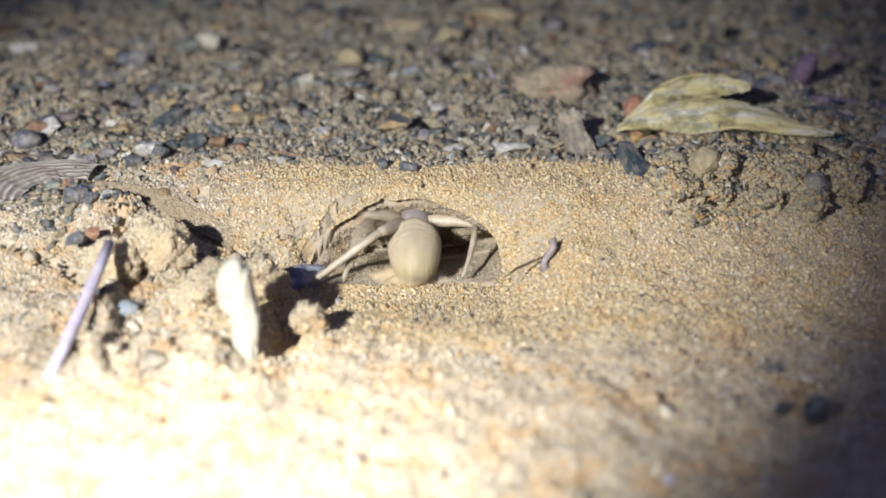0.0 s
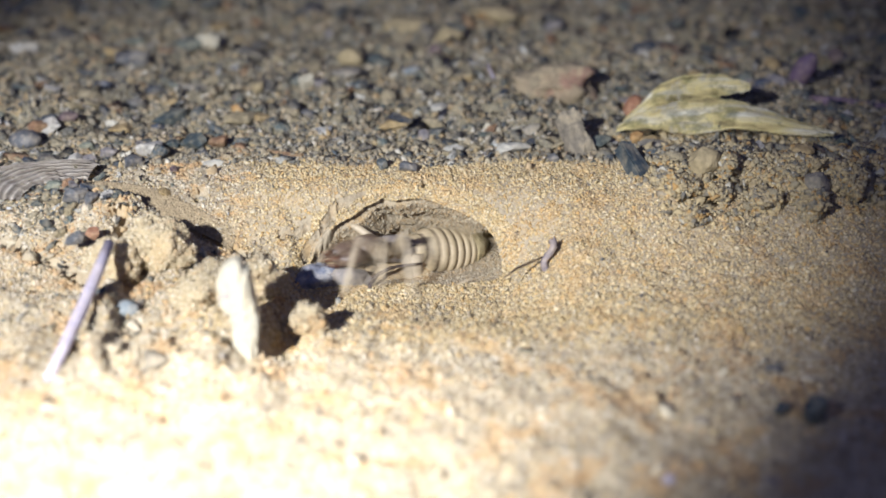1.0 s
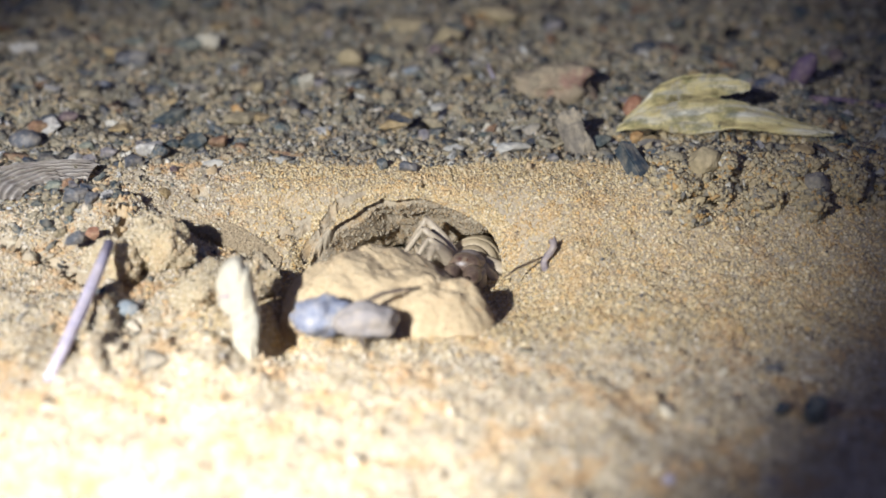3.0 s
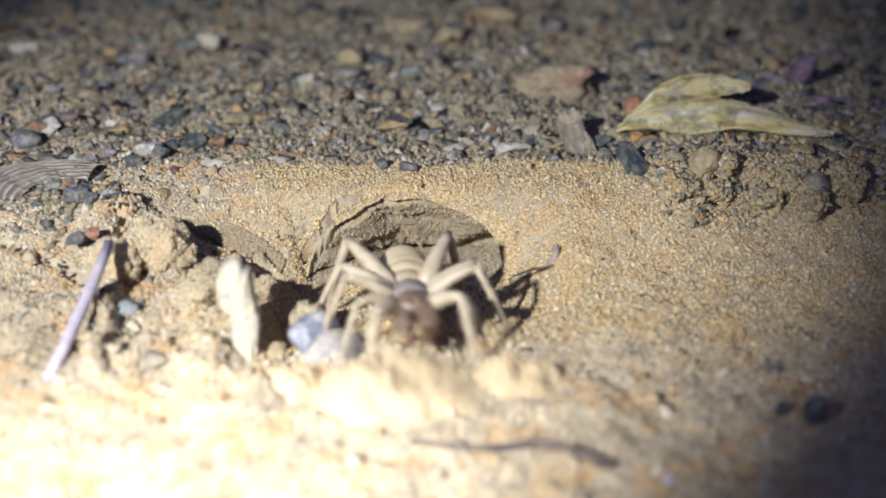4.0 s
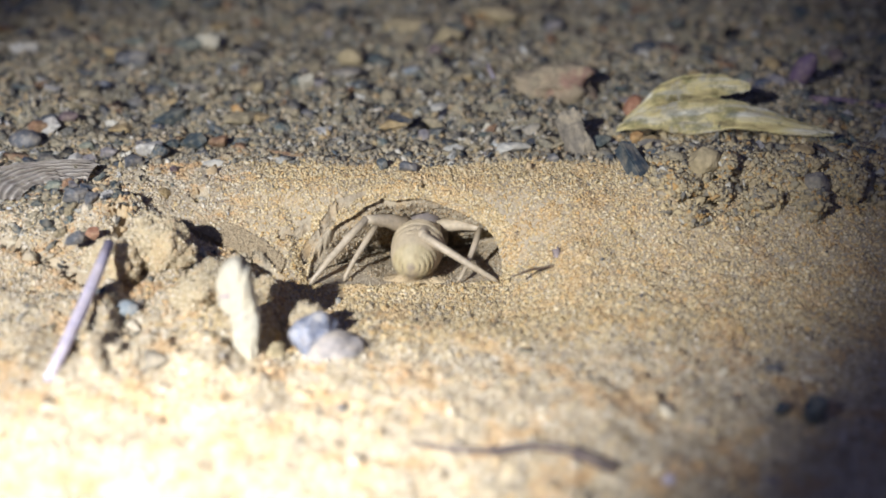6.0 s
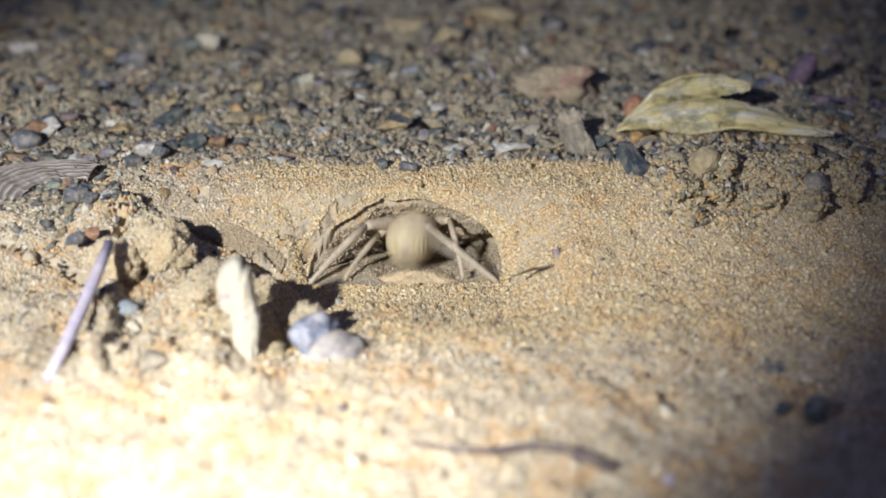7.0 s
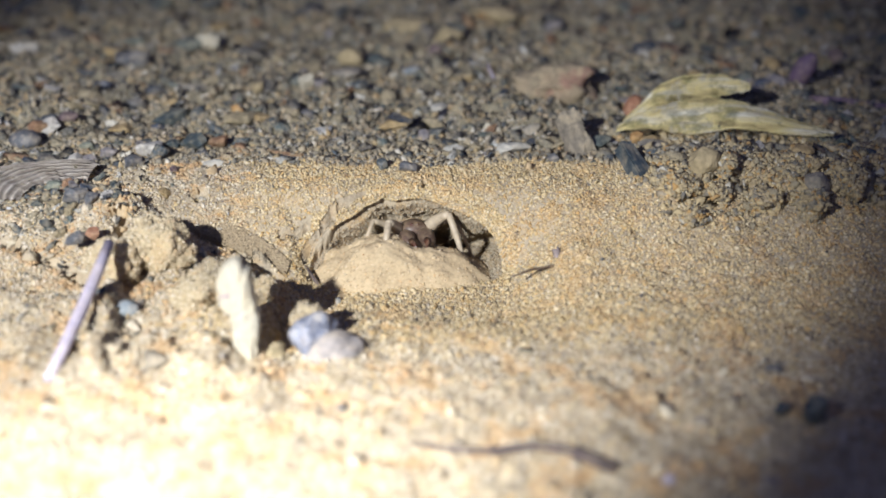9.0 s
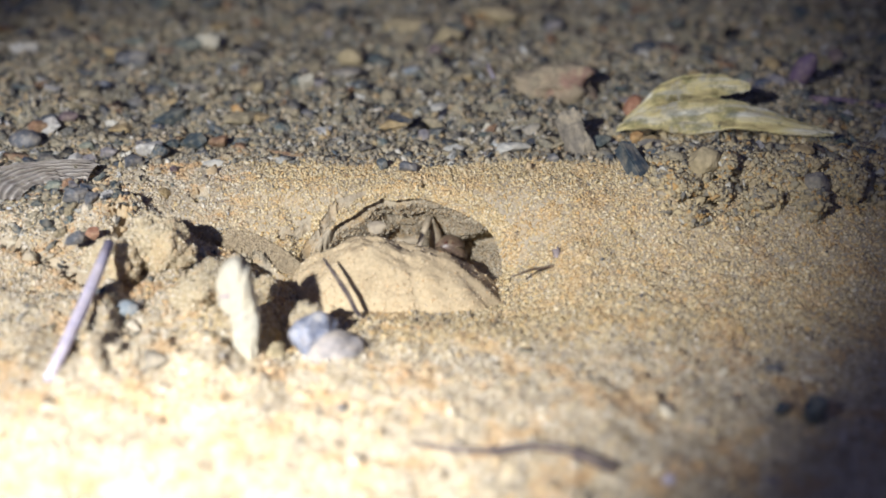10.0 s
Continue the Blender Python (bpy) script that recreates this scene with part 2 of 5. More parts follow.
def relief(x, y):
    """Height of the ground: a sandy bank with a hollow before the burrow, a gutter and rough clods beside it."""
    x, y = np.asarray(x, float), np.asarray(y, float)
    z = 8.8 * MM * smooth(-26 * MM, 12 * MM, y)
    z = z + (1.5 - 0.7 * smooth(5 * MM, 30 * MM, x)) * MM * smooth(-26 * MM, -58 * MM, y) * (vnoise(x, y, 13 * MM, 7) + 0.6 * vnoise(x, y, 6 * MM, 9) + 0.35 * vnoise(x, y, 3 * MM, 12))
    # the gutter beside the mouth: distance along it, and off it to the front
    ax, ay, bx, by = GUTTER
    ln = math.hypot(bx - ax, by - ay)
    ux, uy = (bx - ax) / ln, (by - ay) / ln
    s = (x - ax) * ux + (y - ay) * uy
    d = (x - ax) * uy - (y - ay) * ux
    # the face round the mouth, with a hollow before it, and the chute that climbs beside it
    floor = HZ * (1 - smooth(-9 * MM, -38 * MM, y))
    low = 12.8 * MM - FALL * s
    chute = HZ + (low + 0.6 * np.maximum(-d, 0) - HZ) * smooth(-25 * MM, -31 * MM, x)
    back = smooth(0.5 * MM, -0.7 * MM, d) * (x < HX)
    floor = floor + (np.maximum(floor, chute) - floor) * back
    face = np.maximum(floor, HZ + (y - HY) / LEAN)
    face = 9.0 * MM - 1.3 * MM * np.log1p(np.exp(np.clip((9.0 * MM - face) / (1.3 * MM), -40, 40)))
    side = (x - HX + 2 * MM) / MM
    front = smooth(-5 * MM, -13 * MM, y)
    w = 1 - smooth(np.where(side > 0, 19, 19 - 5 * front), np.where(side > 0, 36, 30 - 7 * front), np.abs(side))
    w = np.maximum(w, back * smooth(-78 * MM, -68 * MM, x))
    z = z * (1 - w) + w * face
    # a ridge along the front of the gutter's upper end
    ridge = 2.2 * MM * smooth(-4 * MM, 8 * MM, s) * (1 - smooth(16 * MM, 26 * MM, s)) * smooth(-0.2 * MM, 2.2 * MM, d + 1.0 * MM * vnoise(x, y, 6 * MM, 13)) * (1 - smooth(7 * MM, 16 * MM, d))
    z = z + ridge
    # a low ridge of sand under the lilac stick
    z = z + 2.8 * MM * np.exp(-((x + 56.7 * MM + 0.12 * (y + 35 * MM)) / (1.8 * MM)) ** 4) * smooth(-54 * MM, -48 * MM, y) * smooth(-17 * MM, -24 * MM, y)
    # rough clods on the left and the coarse bank on the right
    rough = smooth(-24 * MM, -40 * MM, x) * (1 - smooth(8 * MM, 26 * MM, y)) * smooth(-62 * MM, -44 * MM, y) * (1 - back * smooth(-80 * MM, -70 * MM, x))
    z = z + rough * (2.2 * MM + (1.5 - 0.6 * smooth(-22 * MM, -30 * MM, y)) * MM * vnoise(x, y, 7 * MM) + 0.8 * MM * vnoise(x, y, 3 * MM, 5))
    clod = smooth(34 * MM, 48 * MM, x) * smooth(-4 * MM, 10 * MM, y) * (1 - smooth(22 * MM, 33 * MM, y))
    z = z + clod * (2.5 * MM + 1.8 * MM * vnoise(x, y, 8 * MM, 3) + 1.1 * MM * vnoise(x, y, 3.5 * MM, 8))
    # the low ground before the gutter's lower end
    before = (1 - smooth(5 * MM, 13 * MM, d)) * smooth(15 * MM, 24 * MM, s) * (1 - smooth(44 * MM, 52 * MM, s)) * (d > 0)
    z = z * (1 - before) + before * (low + 0.9 * MM * smooth(0, 2 * MM, d) + 0.7 * MM * vnoise(x, y, 4 * MM, 16) * smooth(0, 2 * MM, d))
    z = z - 4.6 * MM * np.exp(-((x + 36 * MM) / (8 * MM)) ** 2 - ((y + 13 * MM) / (6.5 * MM)) ** 2)
    # the pit between the white stone and a small clod
    z = z - 4.0 * MM * np.exp(-((x + 27.0 * MM) / (2.9 * MM)) ** 4 - ((y + 32 * MM) / (8.5 * MM)) ** 4)
    # undulation everywhere
    far = smooth(20 * MM, 60 * MM, y)
    z = z + (0.5 + 0.9 * far) * MM * vnoise(x, y, 22 * MM, 2) + (0.25 + 1.5 * far) * MM * vnoise(x, y, 6 * MM, 4) + 1.1 * far * MM * vnoise(x, y, 2.6 * MM, 10)
    open_sand = smooth(14 * MM, 30 * MM, x) * (1 - smooth(10 * MM, 24 * MM, y)) + smooth(-22 * MM, -40 * MM, y) * (1 - smooth(14 * MM, 30 * MM, x))
    z = z + open_sand * (0.55 * MM * vnoise(x, y, 4.4 * MM, 14) + 0.35 * MM * vnoise(x, y, 2.1 * MM, 15))
    return z + 0.16 * MM * vnoise(x, y, 1.7 * MM, 6)


def crack_depth(x, y):
    """How far the cracks in the crust cut down."""
    z = 0 * x
    for k, (x0, y0, x1, y1) in enumerate(CRACKS):
        ln = math.hypot(x1 - x0, y1 - y0) * MM
        ux, uy = (x1 - x0) * MM / ln, (y1 - y0) * MM / ln
        s = (x - x0 * MM) * ux + (y - y0 * MM) * uy
        d = (x - x0 * MM) * uy - (y - y0 * MM) * ux + 0.6 * MM * vnoise(x, y, 2.2 * MM, k)
        wide = (0.24 if x0 > -5 else 0.62 if x0 > -40 else 1.0) * MM
        z = np.maximum(z, 5.0 * MM * np.exp(-(d / wide) ** 2) * smooth(-0.5 * MM, 0.8 * MM, s) * (1 - smooth(ln - 0.8 * MM, ln + 0.5 * MM, s)))
    return z


def height(x, y):
    return float(relief(x * MM, y * MM)) / MM


def rim(phi):
    """The mouth of the burrow: an arch with a steeper shoulder on one side, and a flat lip."""
    c, s = np.cos(phi), np.sin(phi)
    up = np.where(s > 0, s, 0)
    h = HH * np.where(c > 0, up ** 0.72, up ** 0.95) * (1 + 0.03 * np.sin(5 * phi))
    h = h + (0.5 * vnoise(phi * 20 * MM, 0 * phi, 2.3 * MM, 4) + 0.25 * vnoise(phi * 20 * MM, 0 * phi, 0.9 * MM, 6)) * MM * smooth(0.05, 0.4, s) * smooth(0.5, -0.3, c)
    x = HX + HA * c
    y = HY + LEAN * h + np.where(s < 0, 1.6 * MM * s, 0)
    y = y + 1.1 * MM * smooth(0.0, -0.35, s) * (vnoise(x, 0 * x, 4 * MM, 3) + 0.5 * vnoise(x, 0 * x, 1.4 * MM, 5))
    z = HZ + h + np.where(s < 0, 0.3 * MM * s, 0)
    return x, y, z


# ---- helpers for things ----
def finish(name, verts, faces, mat, parent=None, label="", flat=False):
    me = bpy.data.meshes.new(name)
    me.from_pydata([tuple(v) for v in verts], [], [tuple(f) for f in faces])
    me.materials.append(mat)
    if not flat:
        me.polygons.foreach_set("use_smooth", [True] * len(me.polygons))
    ob = new(name, me)
    ob.parent = parent
    return tagged(ob, label)


def part(name, bm, mat, parent, label="", flat=False):
    me = bpy.data.meshes.new(name)
    bmesh.ops.recalc_face_normals(bm, faces=bm.faces)
    bm.to_mesh(me)
    bm.free()
    me.materials.append(mat)
    if not flat:
        me.polygons.foreach_set("use_smooth", [True] * len(me.polygons))
    ob = new(name, me)
    ob.parent = parent
    return tagged(ob, label)


def thing(name, label, category, m=None, group="", kind=""):
    ob = tagged(new(name), label, category, group, kind)
    if m is not None:
        ob.matrix_world = m
    return ob


def hull_bm(count, r, flat=1.0):
    """A broken, many-sided chip: the hull of points strewn on a ball."""
    bm = bmesh.new()
    for _ in range(count):
        p = Vector((r.gauss(0, 1), r.gauss(0, 1), r.gauss(0, 1))).normalized() * r.uniform(0.82, 1.05)
        bm.verts.new((p.x, p.y, p.z * flat))
    out = bmesh.ops.convex_hull(bm, input=bm.verts)
    bmesh.ops.delete(bm, geom=[v for v in bm.verts if not v.link_faces], context="VERTS")
    bmesh.ops.triangulate(bm, faces=bm.faces[:])
    return bm


def rock_bm(dims, seed, rough=0.22, cuts=5, level=3):
    """A stone: broken and many-sided, or with few cuts rounded by water."""
    r = random.Random(seed)
    if cuts > 3:
        bm = hull_bm(9 + 2 * cuts, r)
        bmesh.ops.bevel(bm, geom=bm.edges[:], offset=0.05, segments=1, profile=0.6, affect="EDGES")
        bmesh.ops.triangulate(bm, faces=bm.faces[:])
        if level > 2:
            bmesh.ops.subdivide_edges(bm, edges=[e for e in bm.edges if e.calc_length() > 0.2], cuts=2, use_grid_fill=True)
            bmesh.ops.triangulate(bm, faces=bm.faces[:])
    else:
        bm = bmesh.new()
        bmesh.ops.create_icosphere(bm, subdivisions=level + 1, radius=1)
    off = Vector((r.uniform(-9, 9), r.uniform(-9, 9), r.uniform(-9, 9)))
    for v in bm.verts:
        p = v.co.copy()
        p *= 1 + rough * noise.noise(p * 1.3 + off) + rough * 0.4 * noise.noise(p * 3.7 + off) + rough * 0.2 * noise.noise(p * 9 + off)
        v.co = Vector((p.x * dims[0], p.y * dims[1], p.z * dims[2])) * MM * 0.5
    return bm


def pebble(name, label, category, x, y, dims, mat, seed, turn=(0, 0, 0), sink=0.25, rough=0.2, cuts=5, z=None, group=""):
    """One stone resting on the ground; x, y and dims in millimetres."""
    bm = rock_bm(dims, seed, rough, cuts)
    ob = part(name, bm, mat, None, flat=cuts > 3)
    low = min((pose(0, 0, 0, *turn) @ v.co).z for v in ob.data.vertices) / MM
    ground = height(x, y) if z is None else z
    ob.matrix_world = pose(x * MM, y * MM, (ground - low * (1 - sink)) * MM, *turn)
    return tagged(ob, label, category, group)


def tube_bm(points, radii, sides=10, bm=None, squash=1.0):
    """A tapered round rod along points given in millimetres."""
    bm = bm or bmesh.new()
    pts = [Vector(p) * MM for p in points]
    rings = []
    for i, p in enumerate(pts):
        d = (pts[min(i + 1, len(pts) - 1)] - pts[max(i - 1, 0)]).normalized()
        a = d.cross(Vector((0, 0, 1)))
        a = a.normalized() if a.length > 1e-4 else Vector((1, 0, 0))
        b = d.cross(a)
        rings.append([bm.verts.new(p + (a * math.cos(k * math.tau / sides) + b * math.sin(k * math.tau / sides) * squash) * radii[i] * MM)
                      for k in range(sides)])
    for r0, r1 in zip(rings, rings[1:]):
        for k in range(sides):
            bm.faces.new((r0[k], r0[(k + 1) % sides], r1[(k + 1) % sides], r1[k]))
    bm.faces.new(rings[0])
    bm.faces.new(rings[-1])
    return bm


def scattered(name, pos, size, mat, parent=None, base="grain", squash=0.7, seed=1, tilt=1.0):
    """Many small solid pieces joined in one mesh: sand grains, or broken chips of ten shapes."""
    g = np.random.default_rng(seed)
    shapes = []
    if base == "grain":
        shapes.append((np.array([(1, 0, 0), (-1, 0, 0), (0, 1, 0), (0, -1, 0), (0, 0, 1), (0, 0, -1)], float),
                       np.array([(0, 2, 4), (2, 1, 4), (1, 3, 4), (3, 0, 4), (2, 0, 5), (1, 2, 5), (3, 1, 5), (0, 3, 5)])))
    else:
        for i in range(10):
            bm = hull_bm(7 + i % 3, random.Random(seed * 31 + i))
            bmesh.ops.recalc_face_normals(bm, faces=bm.faces)
            bm.verts.index_update()
            shapes.append((np.array([v.co[:] for v in bm.verts]), np.array([[v.index for v in f.verts] for f in bm.faces])))
            bm.free()
    kind = g.integers(0, len(shapes), len(pos))
    all_v, all_f, start = [], [], 0
    for i, (bv, bf) in enumerate(shapes):
        p, sz = pos[kind == i], size[kind == i]
        n, k = len(p), len(bv)
        v = bv[None] * (1 + (0.30 if base == "grain" else 0.12) * (g.random((n, k, 1)) - 0.5) * 2)
        stretch = np.stack([g.uniform(0.8, 1.45, n), g.uniform(0.65, 1.05, n), g.uniform(0.6, 1.0, n) * squash], 1)
        v = v * stretch[:, None] * sz[:, None, None]
        q = g.normal(size=(n, 4))
        q[:, 1:3] *= tilt
        q /= np.linalg.norm(q, axis=1)[:, None]
        w, a, b, c = q.T
        rot = np.stack([np.stack([1 - 2 * (b * b + c * c), 2 * (a * b - w * c), 2 * (a * c + w * b)], 1),
                        np.stack([2 * (a * b + w * c), 1 - 2 * (a * a + c * c), 2 * (b * c - w * a)], 1),
                        np.stack([2 * (a * c - w * b), 2 * (b * c + w * a), 1 - 2 * (a * a + b * b)], 1)], 1)
        v = np.einsum("nij,nkj->nki", rot, v) + p[:, None]
        all_v.append(v.reshape(-1, 3))
        all_f.append((bf[None] + (np.arange(n) * k)[:, None, None]).reshape(-1, 3) + start)
        start += n * k
    v, f = np.concatenate(all_v), np.concatenate(all_f)
    me = bpy.data.meshes.new(name)
    me.vertices.add(len(v))
    me.vertices.foreach_set("co", v.reshape(-1).astype(np.float32))
    me.loops.add(len(f) * 3)
    me.loops.foreach_set("vertex_index", f.reshape(-1).astype(np.int32))
    me.polygons.add(len(f))
    me.polygons.foreach_set("loop_start", np.arange(0, len(f) * 3, 3, dtype=np.int32))
    me.polygons.foreach_set("loop_total", np.full(len(f), 3, np.int32))
    me.update(calc_edges=True)
    me.validate()
    me.materials.append(mat)
    ob = new(name, me)
    ob.parent = parent
    return ob


def burrow(phi, w):
    """The inside wall: a niche from the mouth (0) to its throat (1), then a shaft to its closed end (2)."""
    phi = np.asarray(phi)
    x0, y0, z0 = rim(phi)
    c, s = np.cos(phi), np.sin(phi)
    u = np.clip(w, 0, 1)
    v = np.clip(w - 1, 0, 1)
    ex, ey, ez = HX + 3 * MM + 8 * MM * c, 24 * MM - 2.4 * MM * s, -11 * MM + 2.7 * MM * s
    left = smooth(-0.3, 0.55, -c) * smooth(-0.3, 0.2, s)
    left = np.maximum(left, 0.85 * smooth(0.05, 0.6, s))
    shut = u ** (2.6 - 1.6 * left)
    deep = np.sin(u * math.pi / 2) ** 0.9 * (1 - left) + u ** 1.15 * left
    bulge = 2.2 * MM * np.sin(math.pi * u) * (1 - left)
    x = x0 + (ex - x0) * shut + bulge * c
    y = y0 + (ey - y0) * deep
    z = z0 + (ez - z0) * shut + bulge * np.minimum(s, 0) - 0.8 * MM * u * np.maximum(s, 0)
    # the dry crust overhangs a narrow gap along the shallow side
    gap = 2.0 * MM * np.sin(math.pi * np.clip((u - 0.01) / 0.14, 0, 1)) * smooth(0.05, 0.35, s) * smooth(0.35, -0.25, c)
    x, y, z = x + gap * c, y + 0.9 * gap * s, z + 0.7 * gap * s
    close = np.sqrt(np.clip(1 - v ** 4, 0, 1))
    x, y, z = np.where(v > 0, HX + 3 * MM + 8 * MM * c * close, x), y + 34 * MM * v, np.where(v > 0, -11 * MM + 2.7 * MM * s * close, z) - 13 * MM * v
    wob = vnoise(phi * 11 * MM, w * 22 * MM, 3.2 * MM, 1) + 0.5 * vnoise(phi * 11 * MM, w * 22 * MM, 1.2 * MM, 2)
    b = 0.75 * MM * smooth(0.0, 0.12, u) * np.sin(np.clip(phi, 0, math.tau) / 2) ** 0.3
    return x + b * wob * c, y + 1.2 * b * wob * shut, z + b * wob * s


# ---- the ground: one sheet, folded down into the burrow ----
def build_ground():
    n = 1000
    phi = np.arange(n) * math.tau / n
    rx, ry, rz = rim(phi)
    rings = []
    # inside: from the closed end to the mouth
    rings += [burrow(phi, w) for w in np.linspace(2, 0, 56)[:-1]]
    rings.append((rx, ry, rz))
    # outside: from the mouth to the horizon
    out = [0.2, 0.45, 0.7]
    while out[-1] < 9:
        out.append(out[-1] + 0.18)
    while out[-1] < 16:
        out.append(out[-1] + 0.35)
    while out[-1] < 220:
        out.append(out[-1] + max(0.6, out[-1] * 0.022))
    while out[-1] < 60000:
        out.append(out[-1] * 1.5)
    dx, dy = np.cos(phi), np.sin(phi)
    for s in out:
        s = s * MM
        x, y = rx + dx * s, ry + dy * s
        z = relief(x, y)
        z = np.where(np.hypot(x, y) > 1, 0.009, z)
        k = smooth(0, 1.3 * MM, s + 0 * x)
        rings.append((x, y, rz * (1 - k) + z * k - (crack_depth(x, y) if s < 60 * MM else 0)))
    v = np.concatenate([np.stack(r, 1) for r in rings])
    f = []
    for i in range(len(rings) - 1):
        a, b = i * n, (i + 1) * n
        f += [(a + k, b + k, b + (k + 1) % n, a + (k + 1) % n) for k in range(n)]
    ob = finish("ground", v, f, mat_soil)
    return tagged(ob, "tan sandy ground with a burrow mouth in a low bank", "ground", kind="structure")


ground = build_ground()


def clear_of_mouth(x, y, gap=1.0):
    """True outside the mouth."""
    c = np.clip((x - HX) / (HA + gap * MM), -1, 1)
    s = np.sqrt(1 - c * c)
    h = HH * np.where(c > 0, s ** 0.72, s ** 0.95)
    return (y < HY - 1.6 * MM * s - gap * MM) | (y > HY + LEAN * h + gap * MM) | (np.abs(x - HX) > HA + gap * MM)


def edge_of_gravel(x):
    """Where the sand gives way to gravel, behind the mouth."""
    x = np.asarray(x)
    e = 25 * MM + 3 * MM * vnoise(x, 0 * x, 9 * MM, 3) + 1.5 * MM * vnoise(x, 0 * x, 3 * MM, 1)
    e = e - 5 * MM * smooth(38 * MM, 50 * MM, x)
    return e - 6 * MM * smooth(-58 * MM, -78 * MM, x)


def stuff_cover():
    g = np.random.default_rng(21)
    # sand grains
    n = 240000
    y = -92 * MM + 132 * MM * g.random(n)
    x = (g.random(n) - 0.5) * 2 * (66 * MM + (y + 92 * MM) * 0.42)
    thin = np.where(y < -40 * MM, 0.55, 1.0)
    keep = clear_of_mouth(x, y, 0.4) & (y < edge_of_gravel(x) + 6 * MM * g.random(n)) & (g.random(n) < thin)
    x, y = x[keep], y[keep]
    keep = crack_depth(x, y) < 0.7 * MM
    x, y = x[keep], y[keep]
    size = MM * np.clip(g.lognormal(-1.42, 0.36, len(x)), 0.12, 0.7)
    z = relief(x, y) + size * 0.22
    grey = 0.36 * np.exp(-((x - HX) / (26 * MM)) ** 2 - ((y + 24 * MM) / (13 * MM)) ** 2) + 0.24 * smooth(20 * MM, 50 * MM, x) + 0.02
    gx, gy = GUTTER[2] - GUTTER[0], GUTTER[3] - GUTTER[1]
    off = ((x - GUTTER[0]) * gy - (y - GUTTER[1]) * gx) / math.hypot(gx, gy)
    grey = grey + 0.2 * smooth(-6 * MM, -4.5 * MM, off) * smooth(0.5 * MM, -0.5 * MM, off) * (x < -27 * MM) * (x > -72 * MM)
    grey = g.random(len(x)) < grey + 0.13 * vnoise(x, y, 9 * MM, 11)
    p = np.stack([x, y, z], 1)
    pale = ~grey & (g.random(len(x)) < 0.85 * np.maximum(smooth(-28 * MM, -46 * MM, y), smooth(-34 * MM, -48 * MM, x)))
    tagged(scattered("pale_sand_grains", p[pale], size[pale], mat_palegrain, seed=31), "coarse cream and orange sand grains", "sand", kind="stuff")
    warm = ~grey & ~pale
    tagged(scattered("sand_grains", p[warm], size[warm], mat_grain, seed=3), "coarse tan, orange and white sand grains", "sand", kind="stuff")
    tagged(scattered("grey_sand_grains", p[grey], size[grey] * 1.12, mat_greygrain, seed=4), "coarse grey and tan sand grains", "sand", kind="stuff")
    # grains on the burrow's inside
    n = 16000
    p = np.stack(burrow(g.uniform(0, math.tau, n), g.uniform(0.03, 0.97, n)), 1)
    size = MM * np.clip(g.lognormal(-1.55, 0.34, n), 0.1, 0.6)
    tagged(scattered("burrow_grains", p, size, mat_crumb, seed=12), "tan grains caked inside the burrow", "sand", kind="stuff")
    # grains on the lip of the mouth
    n = 10000
    a, s = g.uniform(0, math.tau, n), 3.2 * MM * g.random(n)
    rx, ry, rz = rim(a)
    x, y = rx + np.cos(a) * s, ry + np.sin(a) * s
    k = smooth(0, 1.3 * MM, s)
    p = np.stack([x, y, rz * (1 - k) + relief(x, y) * k], 1)[crack_depth(x, y) < 0.8 * MM]
    n = len(p)
    tagged(scattered("lip_grains", p, MM * np.clip(g.lognormal(-1.5, 0.34, n), 0.1, 0.6), mat_grain, seed=13), "tan sand grains on the burrow's lip", "sand", kind="stuff")
    # fine grit between the gravel
    n = 125000
    y = 2 * MM + 190 * MM * g.random(n) ** 1.3
    x = (g.random(n) - 0.5) * 2 * (95 * MM + y * 0.45)
    keep = y > edge_of_gravel(x) - 2 * MM
    x, y = x[keep], y[keep]
    size = MM * np.clip(g.lognormal(-1.05, 0.45, len(x)) * (1 + y / (300 * MM)), 0.15, 1.3)
    tagged(scattered("grit", np.stack([x, y, relief(x, y) + size * 0.35], 1), size, mat_grit, seed=8), "fine grey and tan grit", "grit", kind="stuff")
    # gravel
    n = 21000
    y = 2 * MM + 330 * MM * g.random(n) ** 1.25
    x = (g.random(n) - 0.5) * 2 * (105 * MM + y * 0.48)
    keep = y > edge_of_gravel(x) + g.normal(0, 1.6 * MM, n)
    x, y = x[keep], y[keep]
    size = MM * np.clip(g.lognormal(-0.22, 0.72, len(x)) * (1 + y / (240 * MM)), 0.3, 4.2)
    z = relief(x, y) - size * 0.02
    tagged(scattered("gravel", np.stack([x, y, z], 1), size, mat_gravel, base="chip", squash=0.42, seed=5, tilt=0.28),
           "dark grey, tan and white fine gravel", "gravel", kind="stuff")
    # coarse conglomerate of the bank under the bark chip
    n = 17000
    x, y = 38 * MM + 62 * MM * g.random(n), -6 * MM + 52 * MM * g.random(n)
    want = smooth(38 * MM, 47 * MM, x + 5 * MM * vnoise(x, y, 8 * MM, 2)) * smooth(-3 * MM, 9 * MM, y + 5 * MM * vnoise(x, y, 7 * MM, 6))
    keep = g.random(n) < want
    x, y = x[keep], y[keep]
    size = MM * np.clip(g.lognormal(-0.55, 0.5, len(x)), 0.25, 2.0)
    tagged(scattered("coarse_bank", np.stack([x, y, relief(x, y) + size * 0.1], 1), size, mat_bank, base="chip", squash=0.8, seed=14),
           "coarse brown, tan and grey conglomerate", "gravel", kind="stuff")
    # strewn stones in the rough sand
    n = 3200
